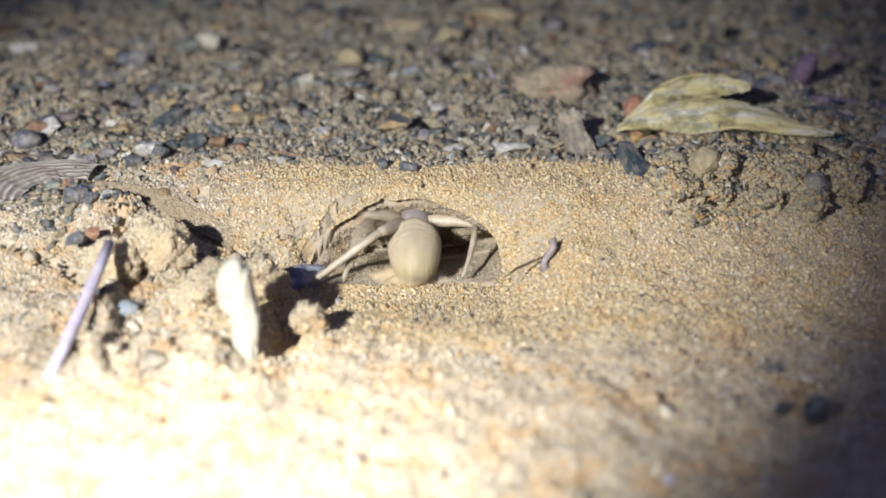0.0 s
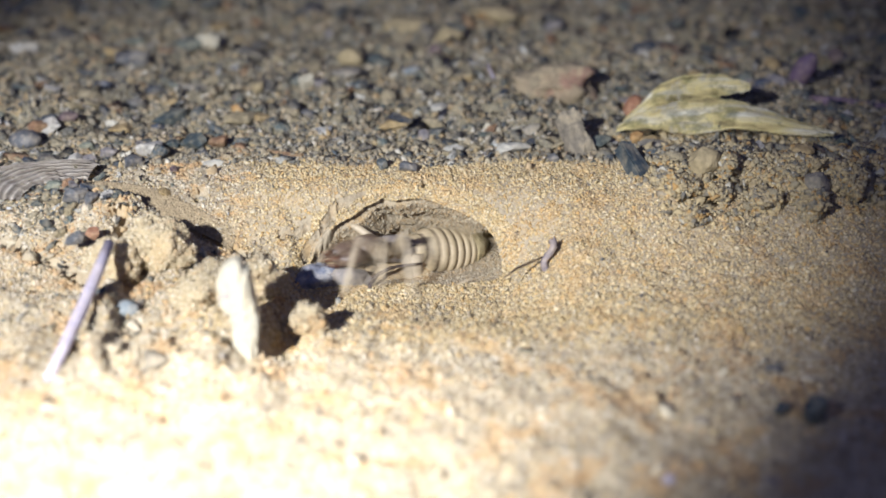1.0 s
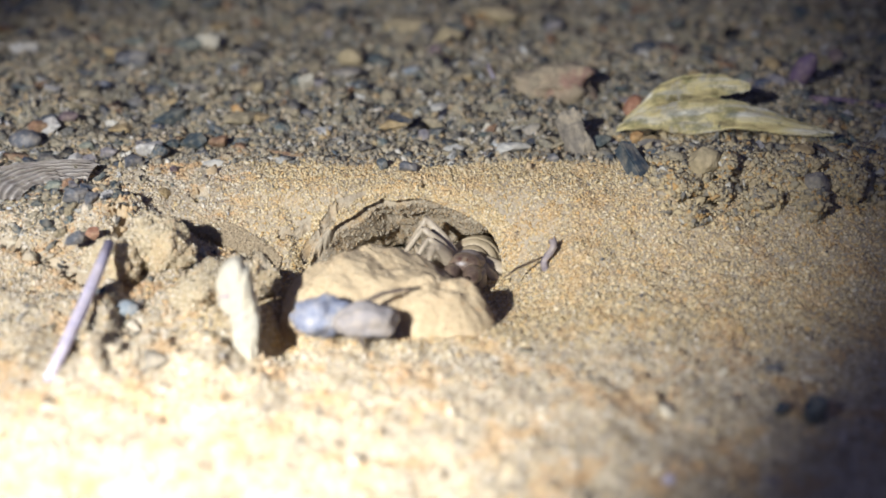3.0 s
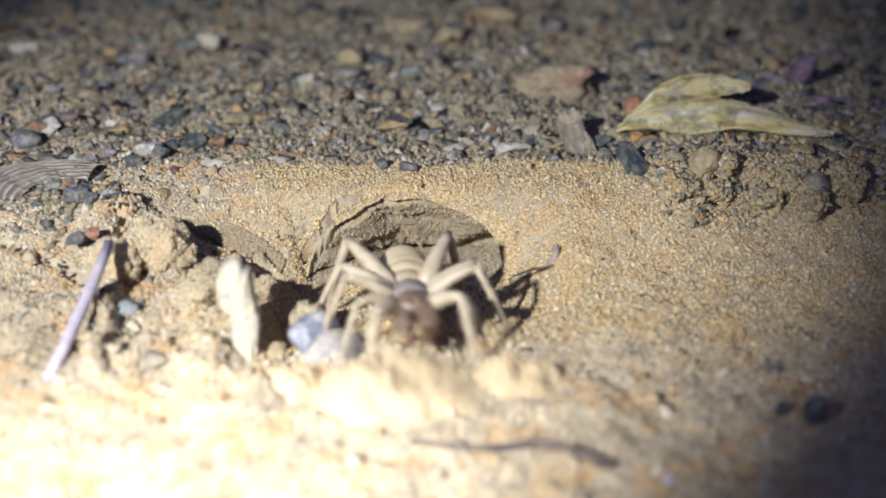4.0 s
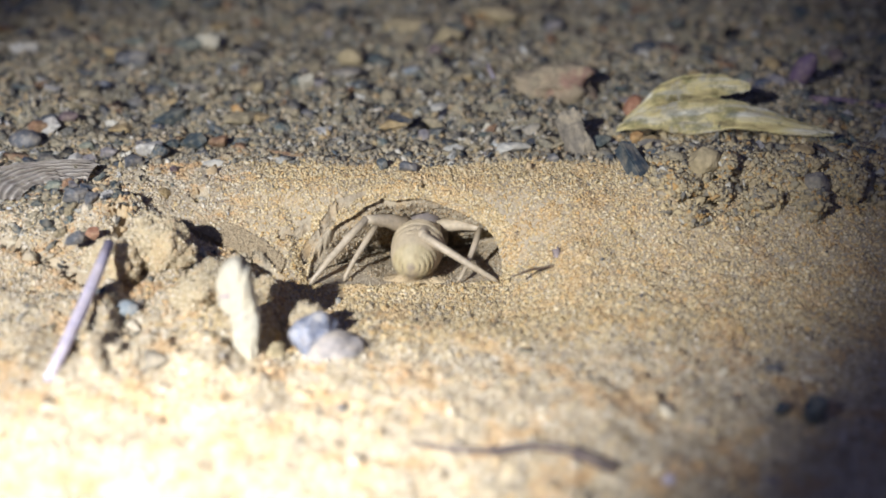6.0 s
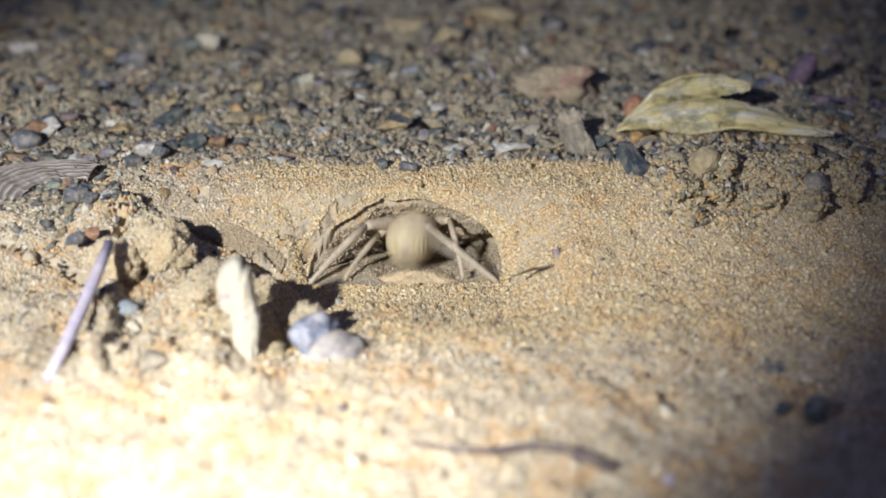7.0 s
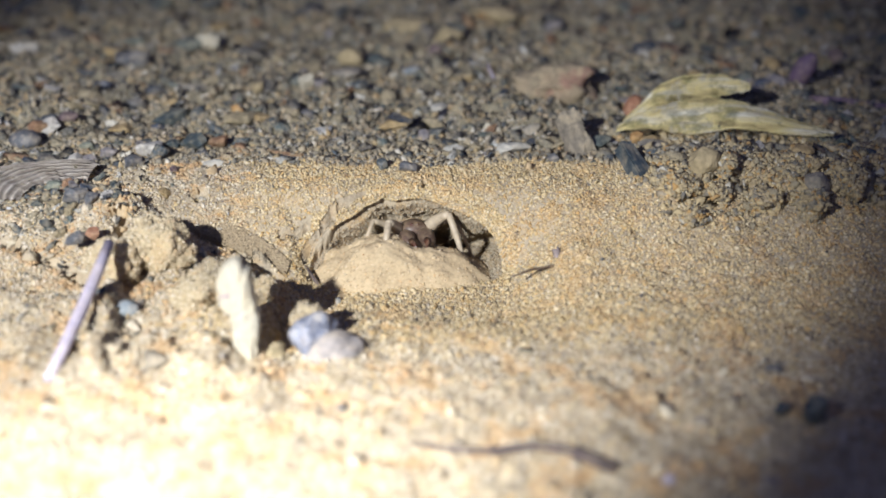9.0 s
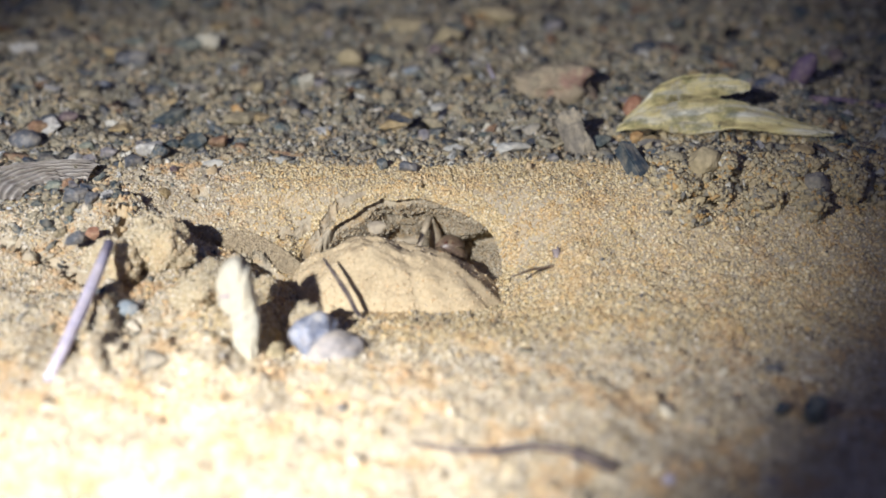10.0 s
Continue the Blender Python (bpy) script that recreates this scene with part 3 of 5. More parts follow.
    x, y = (g.random(n) - 0.5) * 230 * MM, -85 * MM + 125 * MM * g.random(n)
    keep = clear_of_mouth(x, y, 2) & ((x < -34 * MM) | (g.random(n) < 0.025)) & (y > -47 * MM - 12 * MM * smooth(-40 * MM, -70 * MM, x)) & ((x > -58 * MM) | (y > -6 * MM) | (g.random(n) < 0.4))
    keep &= ~(((x - GUTTER[0]) * gy - (y - GUTTER[1]) * gx < 0) & (x > -64 * MM) & (g.random(n) < 0.85))
    x, y = x[keep], y[keep]
    more = 900
    x = np.concatenate([x, -78 * MM + 9 * MM * g.normal(size=more)])
    y = np.concatenate([y, 4 * MM + 6 * MM * g.normal(size=more)])
    size = MM * np.clip(g.lognormal(-0.55, 0.5, len(x)), 0.25, 1.8)
    z = relief(x, y) + size * 0.2
    tagged(scattered("strewn_stones", np.stack([x, y, z], 1), size, mat_gravel, base="chip", seed=6, tilt=0.5),
           "small grey and brown stones strewn over sand", "gravel", kind="stuff")
    # crumbs of caked sand
    n = 7500
    x, y = (g.random(n) - 0.5) * 200 * MM, -90 * MM + 112 * MM * g.random(n)
    want = 0.02 + 0.45 * smooth(-34 * MM, -46 * MM, x) * smooth(-62 * MM, -50 * MM, y) + 0.5 * smooth(-38 * MM, -52 * MM, y) * smooth(-25 * MM, 0, x)
    keep = clear_of_mouth(x, y, 3) & (g.random(n) < want) & (np.hypot((x - HX) / 1.6, y + 12 * MM) > 20 * MM)
    x, y = x[keep], y[keep]
    size = MM * np.clip(g.lognormal(-0.15, 0.5, len(x)) * (1 + 0.3 * smooth(-40 * MM, -50 * MM, x)), 0.4, 2.6)
    z = relief(x, y) - size * 0.3
    tagged(scattered("sand_crumbs", np.stack([x, y, z], 1), size, mat_crumb, base="chip", seed=9, tilt=0.8),
           "crumbs of caked tan and cream sand", "sand", kind="stuff")


stuff_cover()


# ---- stones, sticks and litter that lie still ----
def clod(label, x, y, dims, seed, turn, body=None, cover=None, sink=0.18, coarse=0.0):
    """A lump of caked sand, crusted with grains."""
    bm = rock_bm(dims, seed, 0.42, 5 if coarse else 2)
    for v in bm.verts:
        v.co += v.co.normalized() * 0.35 * MM * noise.noise(v.co * 900) + v.co.normalized() * 0.5 * MM * noise.noise(v.co * 350)
    ob = part("sand_clod", bm, body or mat_caked, None)
    low = min((pose(0, 0, 0, *turn) @ v.co).z for v in ob.data.vertices) / MM
    ob.matrix_world = pose(x * MM, y * MM, (height(x, y) - low * (1 - sink)) * MM, *turn)
    g = np.random.default_rng(seed)
    tri = np.array([[ob.data.vertices[i].co[:] for i in p.vertices[:3]] for p in ob.data.polygons])
    area = np.linalg.norm(np.cross(tri[:, 1] - tri[:, 0], tri[:, 2] - tri[:, 0]), axis=1)
    n = int(area.sum() / (0.25 * MM * MM))
    pick = tri[g.choice(len(tri), n, p=area / area.sum())]
    a = np.sqrt(g.random((n, 1)))
    c = g.random((n, 1))
    pos = pick[:, 0] * (1 - a) + pick[:, 1] * a * (1 - c) + pick[:, 2] * a * c
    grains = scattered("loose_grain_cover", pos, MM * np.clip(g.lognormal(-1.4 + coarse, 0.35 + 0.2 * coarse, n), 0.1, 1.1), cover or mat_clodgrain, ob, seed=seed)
    tagged(grains, kind="stuff")
    return tagged(ob, label, "clod", "clods of caked sand")


def block_bm(dims, seed, rough=0.12):
    """A squared, chipped block of stone, slightly tapered along its length."""
    off = Vector((seed, 0, 0))
    bm = bmesh.new()
    bmesh.ops.create_cube(bm, size=1)
    bmesh.ops.bevel(bm, geom=bm.edges[:], offset=0.08, segments=2, affect="EDGES")
    bmesh.ops.subdivide_edges(bm, edges=bm.edges[:], cuts=3, use_grid_fill=True)
    for v in bm.verts:
        p = v.co * (1 + rough * noise.noise(v.co * 2.1 + off) + 0.5 * rough * noise.noise(v.co * 6 + off))
        v.co = Vector((p.x * dims[0] * (1 - 0.18 * p.y), p.y * dims[1], p.z * dims[2])) * MM
    return bm


def litter():
    g = "notable stones on the ground"
    # a tall slab: its broken outline, thickest near its middle and leaning back
    corners = [(-33, -3.5), (-34.2, 1.8), (-34.5, 5), (-35, 7.8), (-36.4, 9.2), (-36.7, 12), (-36, 14.4), (-34.9, 15.6), (-33.6, 16.2), (-32.5, 15.6), (-32.1, 14.6), (-31.3, 14.3),
               (-30.8, 11.2), (-30.4, 8.6), (-29.9, 6.5), (-30.1, 2.3), (-30.7, -3.5)]
    outline = []
    for (x0, z0), (x1, z1) in zip(corners, corners[1:] + corners[:1]):
        for k in range(5):
            q = Vector((x0 + (x1 - x0) * k / 5, 0, z0 + (z1 - z0) * k / 5))
            outline.append(q + Vector((0.22, 0, 0.18)) * noise.noise(q * 1.1))
    mid = Vector((-33.2, 0, 7))
    bm = bmesh.new()
    rings = []
    for y, size in ((-2.3, 0.35), (-2.1, 0.7), (-1.5, 0.93), (-0.9, 1.0), (1.2, 1.0), (2.0, 0.8)):
        ring = []
        for q in outline:
            p = mid + (q - mid) * size
            p += Vector((0, y + 0.45 * noise.noise(Vector((p.x * 0.5, y, p.z * 0.3))) + 0.2 * noise.noise(p * 1.3) + 0.15 * (p.z - 7), 0))
            ring.append(bm.verts.new((p + Vector((0, -39.6, 0))) * MM))
        rings.append(ring)
    for r0, r1 in zip(rings, rings[1:]):
        for k in range(len(outline)):
            bm.faces.new((r0[k], r0[(k + 1) % len(outline)], r1[(k + 1) % len(outline)], r1[k]))
    bm.faces.new(rings[0])
    bm.faces.new(rings[-1])
    white = tagged(part("white_stone", bm, mat_white, None, flat=True), "tall chalky white slab of stone leaning in sand", "stone", g)
    # a violet spot of unknown nature, added as a thin lens on the slab
    bm = bmesh.new()
    bmesh.ops.create_icosphere(bm, subdivisions=3, radius=1)
    for v in bm.verts:
        v.co = (Vector((v.co.x * 1.0, v.co.y * 0.28, v.co.z * 1.35)) * (1 + 0.2 * noise.noise(v.co * 2)) + Vector((-34.9, -41.0, 10.2))) * MM
    part("lichen_spot", bm, mat_spot, white, "dull violet spot")
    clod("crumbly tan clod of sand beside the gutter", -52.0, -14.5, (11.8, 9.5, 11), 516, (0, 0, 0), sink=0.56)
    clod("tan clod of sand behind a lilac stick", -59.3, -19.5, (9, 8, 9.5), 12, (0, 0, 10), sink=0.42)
    clod("small grey-tan clod beside the gutter", -41, -16, (8.5, 7, 5), 13, (0, 0, 10), cover=mat_greygrain)
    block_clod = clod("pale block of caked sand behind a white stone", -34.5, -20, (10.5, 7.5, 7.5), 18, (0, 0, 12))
    clod("small pale clod of sand before the burrow", -23.0, -32, (6, 6, 5.5), 15, (0, 0, 10), cover=mat_greygrain)
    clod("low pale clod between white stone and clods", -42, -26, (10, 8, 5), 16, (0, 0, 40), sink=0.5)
    for k, (x, y, dims) in enumerate(((47, 6, (10, 8, 6)), (58, 12, (12, 9, 7)), (63, 3.5, (9, 8, 5.5)), (72, 0.5, (9, 7, 8)), (49, -1.5, (7, 6, 4)), (70, 11, (11, 8, 6)), (80, 7, (10, 9, 8)), (54, 4, (7, 6, 4.5)))):
        clod("brown stony clod of caked grit in the bank", x, y, dims, 300 + k, (0, 8, 37 * k), mat_bankcake, mat_bank, 0.66, 0.55)
    pebble("teal_pebble", "rounded blue-green pebble in rough sand", "stone", -54.6, -30.6, (4.8, 4, 3.6), mat_teal, 21, (0, 0, 30), 0.42, 0.1, 3, group=g)
    pebble("dark_pebble", "grey-brown flat pebble half sunk in pale sand", "stone", -46.2, -47.3, (5.8, 4.4, 3.4), mat_brown, 22, (0, 5, 5), 0.35, group=g)
    pebble("dark_pebble", "small dark angular stone on a sandy clod", "stone", -67.3, -13, (5, 3, 3), mat_slate2, 23, (0, 0, 50), 0.3, z=7.3, group=g)
    pebble("dark_pebble", "small dark angular stone on a sandy clod", "stone", -75.0, -6.4, (2.6, 2.4, 3.0), mat_slate, 24, (0, 0, 20), 0.2, group=g)
    pebble("brown_pebble", "small reddish-brown pebble on sand", "stone", -64.4, -12, (3.4, 3, 2.6), mat_red, 25, (0, 0, 0), 0.3, z=8.0, group=g)
    pebble("slate_pebble", "black rounded pebble at the edge of the sand", "stone", -12.5, 20.5, (3.6, 3.2, 3), mat_slate, 26, (0, 0, 0), 0.15, 0.12, 4, group=g)
    pebble("slate_pebble", "dark grey angular pebble at the edge of the sand", "stone", -7.3, 17.5, (5, 4, 3.2), mat_slate2, 27, (0, 8, 15), 0.2, group=g)
    bm = block_bm((3.6, 9.6, 3.4), 28)
    block = part("slate_block", bm, mat_slate, None, flat=True)
    block.matrix_world = pose(39.4 * MM, 17.5 * MM, (height(39.4, 17.5) + 1.7) * MM, 32, 6, 33)
    tagged(block, "dark green-black oblong stone lying on sand", "stone", g)
    for k, (x, y, w) in enumerate(((-76.6, 5.4, 4.0), (-66.9, -2.6, 4.2))):
        pebble("grey_pebble", "small blue-grey stone in rough sand", "stone", x, y, (w, w * 0.8, w * 0.7), mat_slate2 if k % 2 else mat_teal2, 400 + k, (0, 0, 50 * k), 0.35, 0.2, group=g)
    pebble("dark_pebble", "small dark stone beside a larger dark stone", "stone", 51.0, -59, (3.4, 3.0, 2.6), mat_slate, 420, (0, 0, 20), 0.4, group=g)
    upright = part("upright_stone", block_bm((5.4, 11, 4.2), 5, 0.34), mat_brown, None, flat=True)
    upright.matrix_world = pose(28.6 * MM, 33 * MM, (height(28.6, 33) + 3.4) * MM, 60, -20, 10)
    tagged(upright, "grey-brown slab of stone leaning in gravel", "stone", g)
    pebble("red_pebble", "brick-red oval pebble behind a bark chip", "stone", 45.6, 59, (5, 4.5, 7.5), mat_red, 30, (-20, 15, 0), 0.2, 0.06, 2, group=g)
    pebble("pink_rock", "tan rock with a reddish crest in gravel", "stone", 28.5, 74, (20, 12, 8.5), mat_pink, 31, (0, 0, 5), 0.42, 0.6, 2, group=g)
    pebble("white_pebble", "white angular pebble in far gravel", "stone", -66.5, 114, (8, 6, 7), mat_white, 32, (0, 10, 0), 0.2, group=g)
    pebble("white_tipped_stone", "grey stone with a white tip in gravel", "stone", -34.5, 76.5, (5, 4, 6.5), mat_white, 33, (20, 10, 0), 0.2, group=g)
    pebble("pale_flat_stone", "pale flat stone in gravel", "stone", -63, 79, (9, 6, 3.4), mat_grey, 34, (-8, 4, 0), 0.2, 0.12, group=g)
    pebble("tan_rock", "flat tan rock in far gravel", "stone", -10, 137, (19, 11, 7), mat_tan, 35, (0, 0, 8), 0.3, 0.15, group=g)
    pebble("tan_rock", "flat tan rock in far gravel", "stone", 16, 144, (17, 10, 7), mat_tan, 36, (0, 0, -12), 0.3, 0.15, group=g)
    pebble("tan_rock", "tan rock in far gravel", "stone", 2, 122, (11, 8, 8), mat_tan, 37, (0, 0, 22), 0.3, 0.15, group=g)
    pebble("dark_rock", "dark blue-grey rock in far gravel", "stone", -84, 98, (12, 8, 6), mat_slate2, 38, (0, 0, 5), 0.3, 0.2, group=g)
    pebble("green_pebble", "dark grey rounded pebble in gravel", "stone", -91.6, 33.4, (7, 5.4, 4.4), mat_slate2, 39, (0, 0, 0), 0.2, 0.1, 3, group=g)
    pebble("dark_stone", "dark stone on bare shaded sand", "stone", 55.4, -61, (4.8, 4.6, 6.6), mat_slate, 40, (0, 0, 30), 0.2, group=g)
    pebble("dark_pebble", "small dark stone on bare sand", "stone", 53, -46.5, (3.6, 2, 1.6), mat_slate2, 41, (0, 0, -20), 0.5, group=g)
    pebble("pale_pebble", "tiny lilac-white pebble on bare sand", "stone", 30.8, -76.5, (2, 2, 1.8), mat_lilac, 42, (0, 0, 0), 0.2, group=g)
    pebble("olive_rock", "olive-tan rounded stone in the coarse bank", "stone", 52, 9.5, (7.5, 6, 6.5), mat_tan, 43, (0, 0, 0), 0.35, 0.15, group=g)
    pebble("olive_rock", "grey-tan stone in the coarse bank", "stone", 73, 3.5, (6.5, 5, 7), mat_grey, 44, (0, 8, 0), 0.3, 0.2, group=g)
    pebble("grey_stone", "flat grey stone under a bark chip", "stone", 45, 29, (8, 6, 3.6), mat_grey, 45, (10, 0, 20), 0.3, 0.15, group=g)
    pebble("orange_pebble", "orange-brown pebble under a bark chip", "stone", 43, 37, (4, 3.6, 3.4), mat_orange, 46, (0, 0, 0), 0.2, 0.15, group=g)
    pebble("white_pebble", "tiny white pebble in gravel", "stone", 10.5, 44.5, (3.2, 2.6, 2.6), mat_white, 47, (0, 0, 0), 0.2, group=g)
    pebble("pale_flat_stone", "pale flat stone in gravel", "stone", 2.5, 31, (5.4, 4, 2.6), mat_white2, 48, (-6, 0, 10), 0.25, group=g)
    pebble("pale_flat_stone", "pale flat stone in gravel", "stone", 15, 30, (9, 5, 3.2), mat_white2, 49, (-6, 0, -5), 0.3, group=g)
    pebble("dark_rock", "dark grey stone in the rough bank", "stone", -70.8, -0.6, (5.4, 4.4, 4), mat_slate2, 50, (0, 0, 15), 0.3, group=g)
    pebble("dark_rock", "dark brown stone in sandy bank", "stone", -65.4, 21.8, (5, 4, 3.4), mat_slate2, 51, (0, 0, 50), 0.3, group=g)

    for k, (name, label, x, y, dims, mat) in enumerate((
        ("navy_pebble", "dark navy rounded stone in gravel", -86.5, 76.5, (6.4, 4.8, 3.3), mat_navy),
        ("pale_pebble", "pale teal-grey stone in gravel", -74.6, 82.1, (4.4, 3.3, 2.4), mat_teal),
        ("grey_pebble", "smooth grey domed stone in gravel", -76.6, 70.0, (6.7, 5.0, 2.8), mat_slate2),
        ("dark_pebble", "dark teal stone in gravel", -92.9, 46.0, (4.4, 3.3, 2.6), mat_slate),
        ("dark_pebble", "dark purple-brown stone in gravel", -86.2, 47.6, (5.2, 3.9, 2.8), mat_plum),
        ("pale_pebble", "bluish-white broken stone in gravel", -77.1, 48.8, (4.4, 3.3, 3.1), mat_white2),
        ("navy_pebble", "small dark blue stone in gravel", -65.7, 47.4, (3.6, 2.7, 2.1), mat_navy),
        ("green_pebble", "small green-grey stone in gravel", -77.3, 31.0, (3.9, 2.9, 2.2), mat_teal2),
        ("red_pebble", "small dull red stone at the sand's edge", -56.0, 18.8, (1.9, 1.4, 2.3), mat_plum),
        ("pale_flat_stone", "pale broken stone at the sand's edge", -48.8, 23.1, (5.0, 3.8, 1.9), mat_white2),
        ("pale_flat_stone", "whitish lens-shaped stone in gravel", -0.5, 58.2, (7.0, 5.2, 1.9), mat_white2),
        ("white_pebble", "small white pebble in gravel", 12.0, 44.1, (3.1, 2.3, 1.9), mat_white),
        ("grey_pebble", "grey angular slab in gravel", 20.0, 43.5, (6.7, 5.0, 4.1), mat_grey),
        ("dark_pebble", "dark angular stone at the sand's edge", 23.6, 25.0, (3.1, 2.3, 2.4), mat_slate2),
        ("dark_pebble", "dark teal stone in gravel", -1.4, 42.0, (4.1, 3.1, 3.4), mat_slate),
        ("tan_rock", "tan rounded boulder in far gravel", -24.2, 93.4, (8.4, 6.3, 6.2), mat_tan),
        ("navy_pebble", "bluish stone in far gravel", -8.1, 87.9, (5.0, 3.8, 3.2), mat_teal),
        ("dark_pebble", "dark stone in gravel", -20.9, 73.4, (5.7, 4.2, 3.1), mat_slate),
        ("pale_pebble", "blue-white stone in gravel", -21.0, 69.7, (3.9, 2.9, 2.0), mat_white2),
        ("dark_pebble", "dark purple stone in far gravel", -2.3, 101.3, (4.6, 3.5, 3.6), mat_plum),
        ("pale_flat_stone", "long lilac-grey flat stone in gravel", -24.5, 81.3, (9.5, 7.1, 1.9), mat_grey),
        ("olive_rock", "olive-brown rock in far gravel", 14.1, 143.0, (7.9, 5.9, 3.7), mat_orange),
        ("dark_pebble", "black-blue stone in shaded gravel", 80.0, 73.9, (5.7, 4.2, 3.3), mat_navy),
        ("dark_pebble", "dark stone in shaded gravel", 107.0, 100.9, (5.2, 3.9, 5.5), mat_plum),
        ("pale_pebble", "whitish stone in the bank", 88.6, 12.8, (2.7, 2.1, 2.1), mat_white2),
        ("tan_rock", "tan clod-like stone in gravel", -46.8, 75.3, (5.7, 4.3, 3.6), mat_tan),
        ("dark_pebble", "dark grey stone in gravel", -31.3, 50.4, (4.4, 3.3, 2.4), mat_slate2),
        ("orange_pebble", "orange-tan stone in gravel", -48.0, 52.3, (3.7, 2.8, 2.1), mat_orange),
    )):
        pebble(name, label, "stone", x, y, dims, mat, 700 + k, (6 * (k % 3) - 6, 5 * (k % 4) - 8, 37 * k % 60 - 30), 0.22, 0.22, group=g)

    # sticks and twigs, and a dark rod for a crevice's shade
    stick = part("lilac_stick", tube_bm([(-57.9, -24, 12.4), (-58.4, -31, 10.0), (-59.1, -38, 7.5), (-60.0, -46, 4.8), (-61.0, -53, 2.4)],
                                       [0.85, 1.0, 1.05, 1.0, 0.8], 12), mat_lilac, None)
    tagged(stick, "pale lilac stick leaning on a sand clod", "stick")
    z = height(96, 63)
    far = part("lilac_stick", tube_bm([(88, 67, z + 1), (97, 62, z + 1.4), (108, 57, z + 1.2)], [1.0, 1.3, 1.1], 10), mat_violet, None)
    tagged(far, "violet-grey stick lying in shaded gravel", "stick")
    pod = part("seed_pod", tube_bm([(88.5, 76, z + 0.6), (89.2, 74.5, z + 4), (90.5, 73, z + 8), (91.5, 72, z + 10.5)], [1.2, 2.6, 2.6, 1.0], 12), mat_violet, None)
    tagged(pod, "dull violet seed pod standing in gravel", "seed pod")
    z = height(20, -10)
    frag = bmesh.new()
    bmesh.ops.create_grid(frag, x_segments=6, y_segments=18, size=1)
    for v in frag.verts:
        x, y = v.co.x, v.co.y
        v.co = Vector((20 + 0.85 * x * (1 - 0.35 * abs(y)) + 0.9 * math.sin(2.6 * y), -9.0 + 1.0 * y + 0.5 * x * x, z + 2.5 + 2.9 * y + 0.25 * x + 0.2 * math.sin(5 * x + 3 * y))) * MM
    bmesh.ops.solidify(frag, geom=frag.faces[:], thickness=0.3 * MM)
    husk = tagged(part("husk_flake", frag, mat_husk, None), "small papery lilac husk flake on sand", "husk")
    for pts, rad, lab in (([(-3.2, 124, 15), (3, 118, 14.5), (-4, 106, 12), (-9, 97, 11)], [0.3, 0.5, 0.5, 0.3], "thin dark twig in far gravel"),
                          ([(11.5, 86, 16), (13.3, 82, 12.5), (14.4, 78, 10.5)], [0.35, 0.5, 0.4], "short pale twig in gravel"),
                          # no twig: a dark rod whose colour stands in for shade in a crevice
                          ([(77.5, 22, 17), (80, 14, 14), (79, 8, 12), (82, 3, 10)], [0.3, 0.7, 0.6, 0.3], "dark rod painting the shade of a crevice in the coarse bank")):
        lo = [(x, y, max(zz - 3, height(x, y) + 0.4)) for x, y, zz in pts]
        tagged(part("twig", tube_bm(lo, rad, 8), mat_twig if "dark" in lab else mat_lilac, None), lab, "twig")
    return husk, block_clod


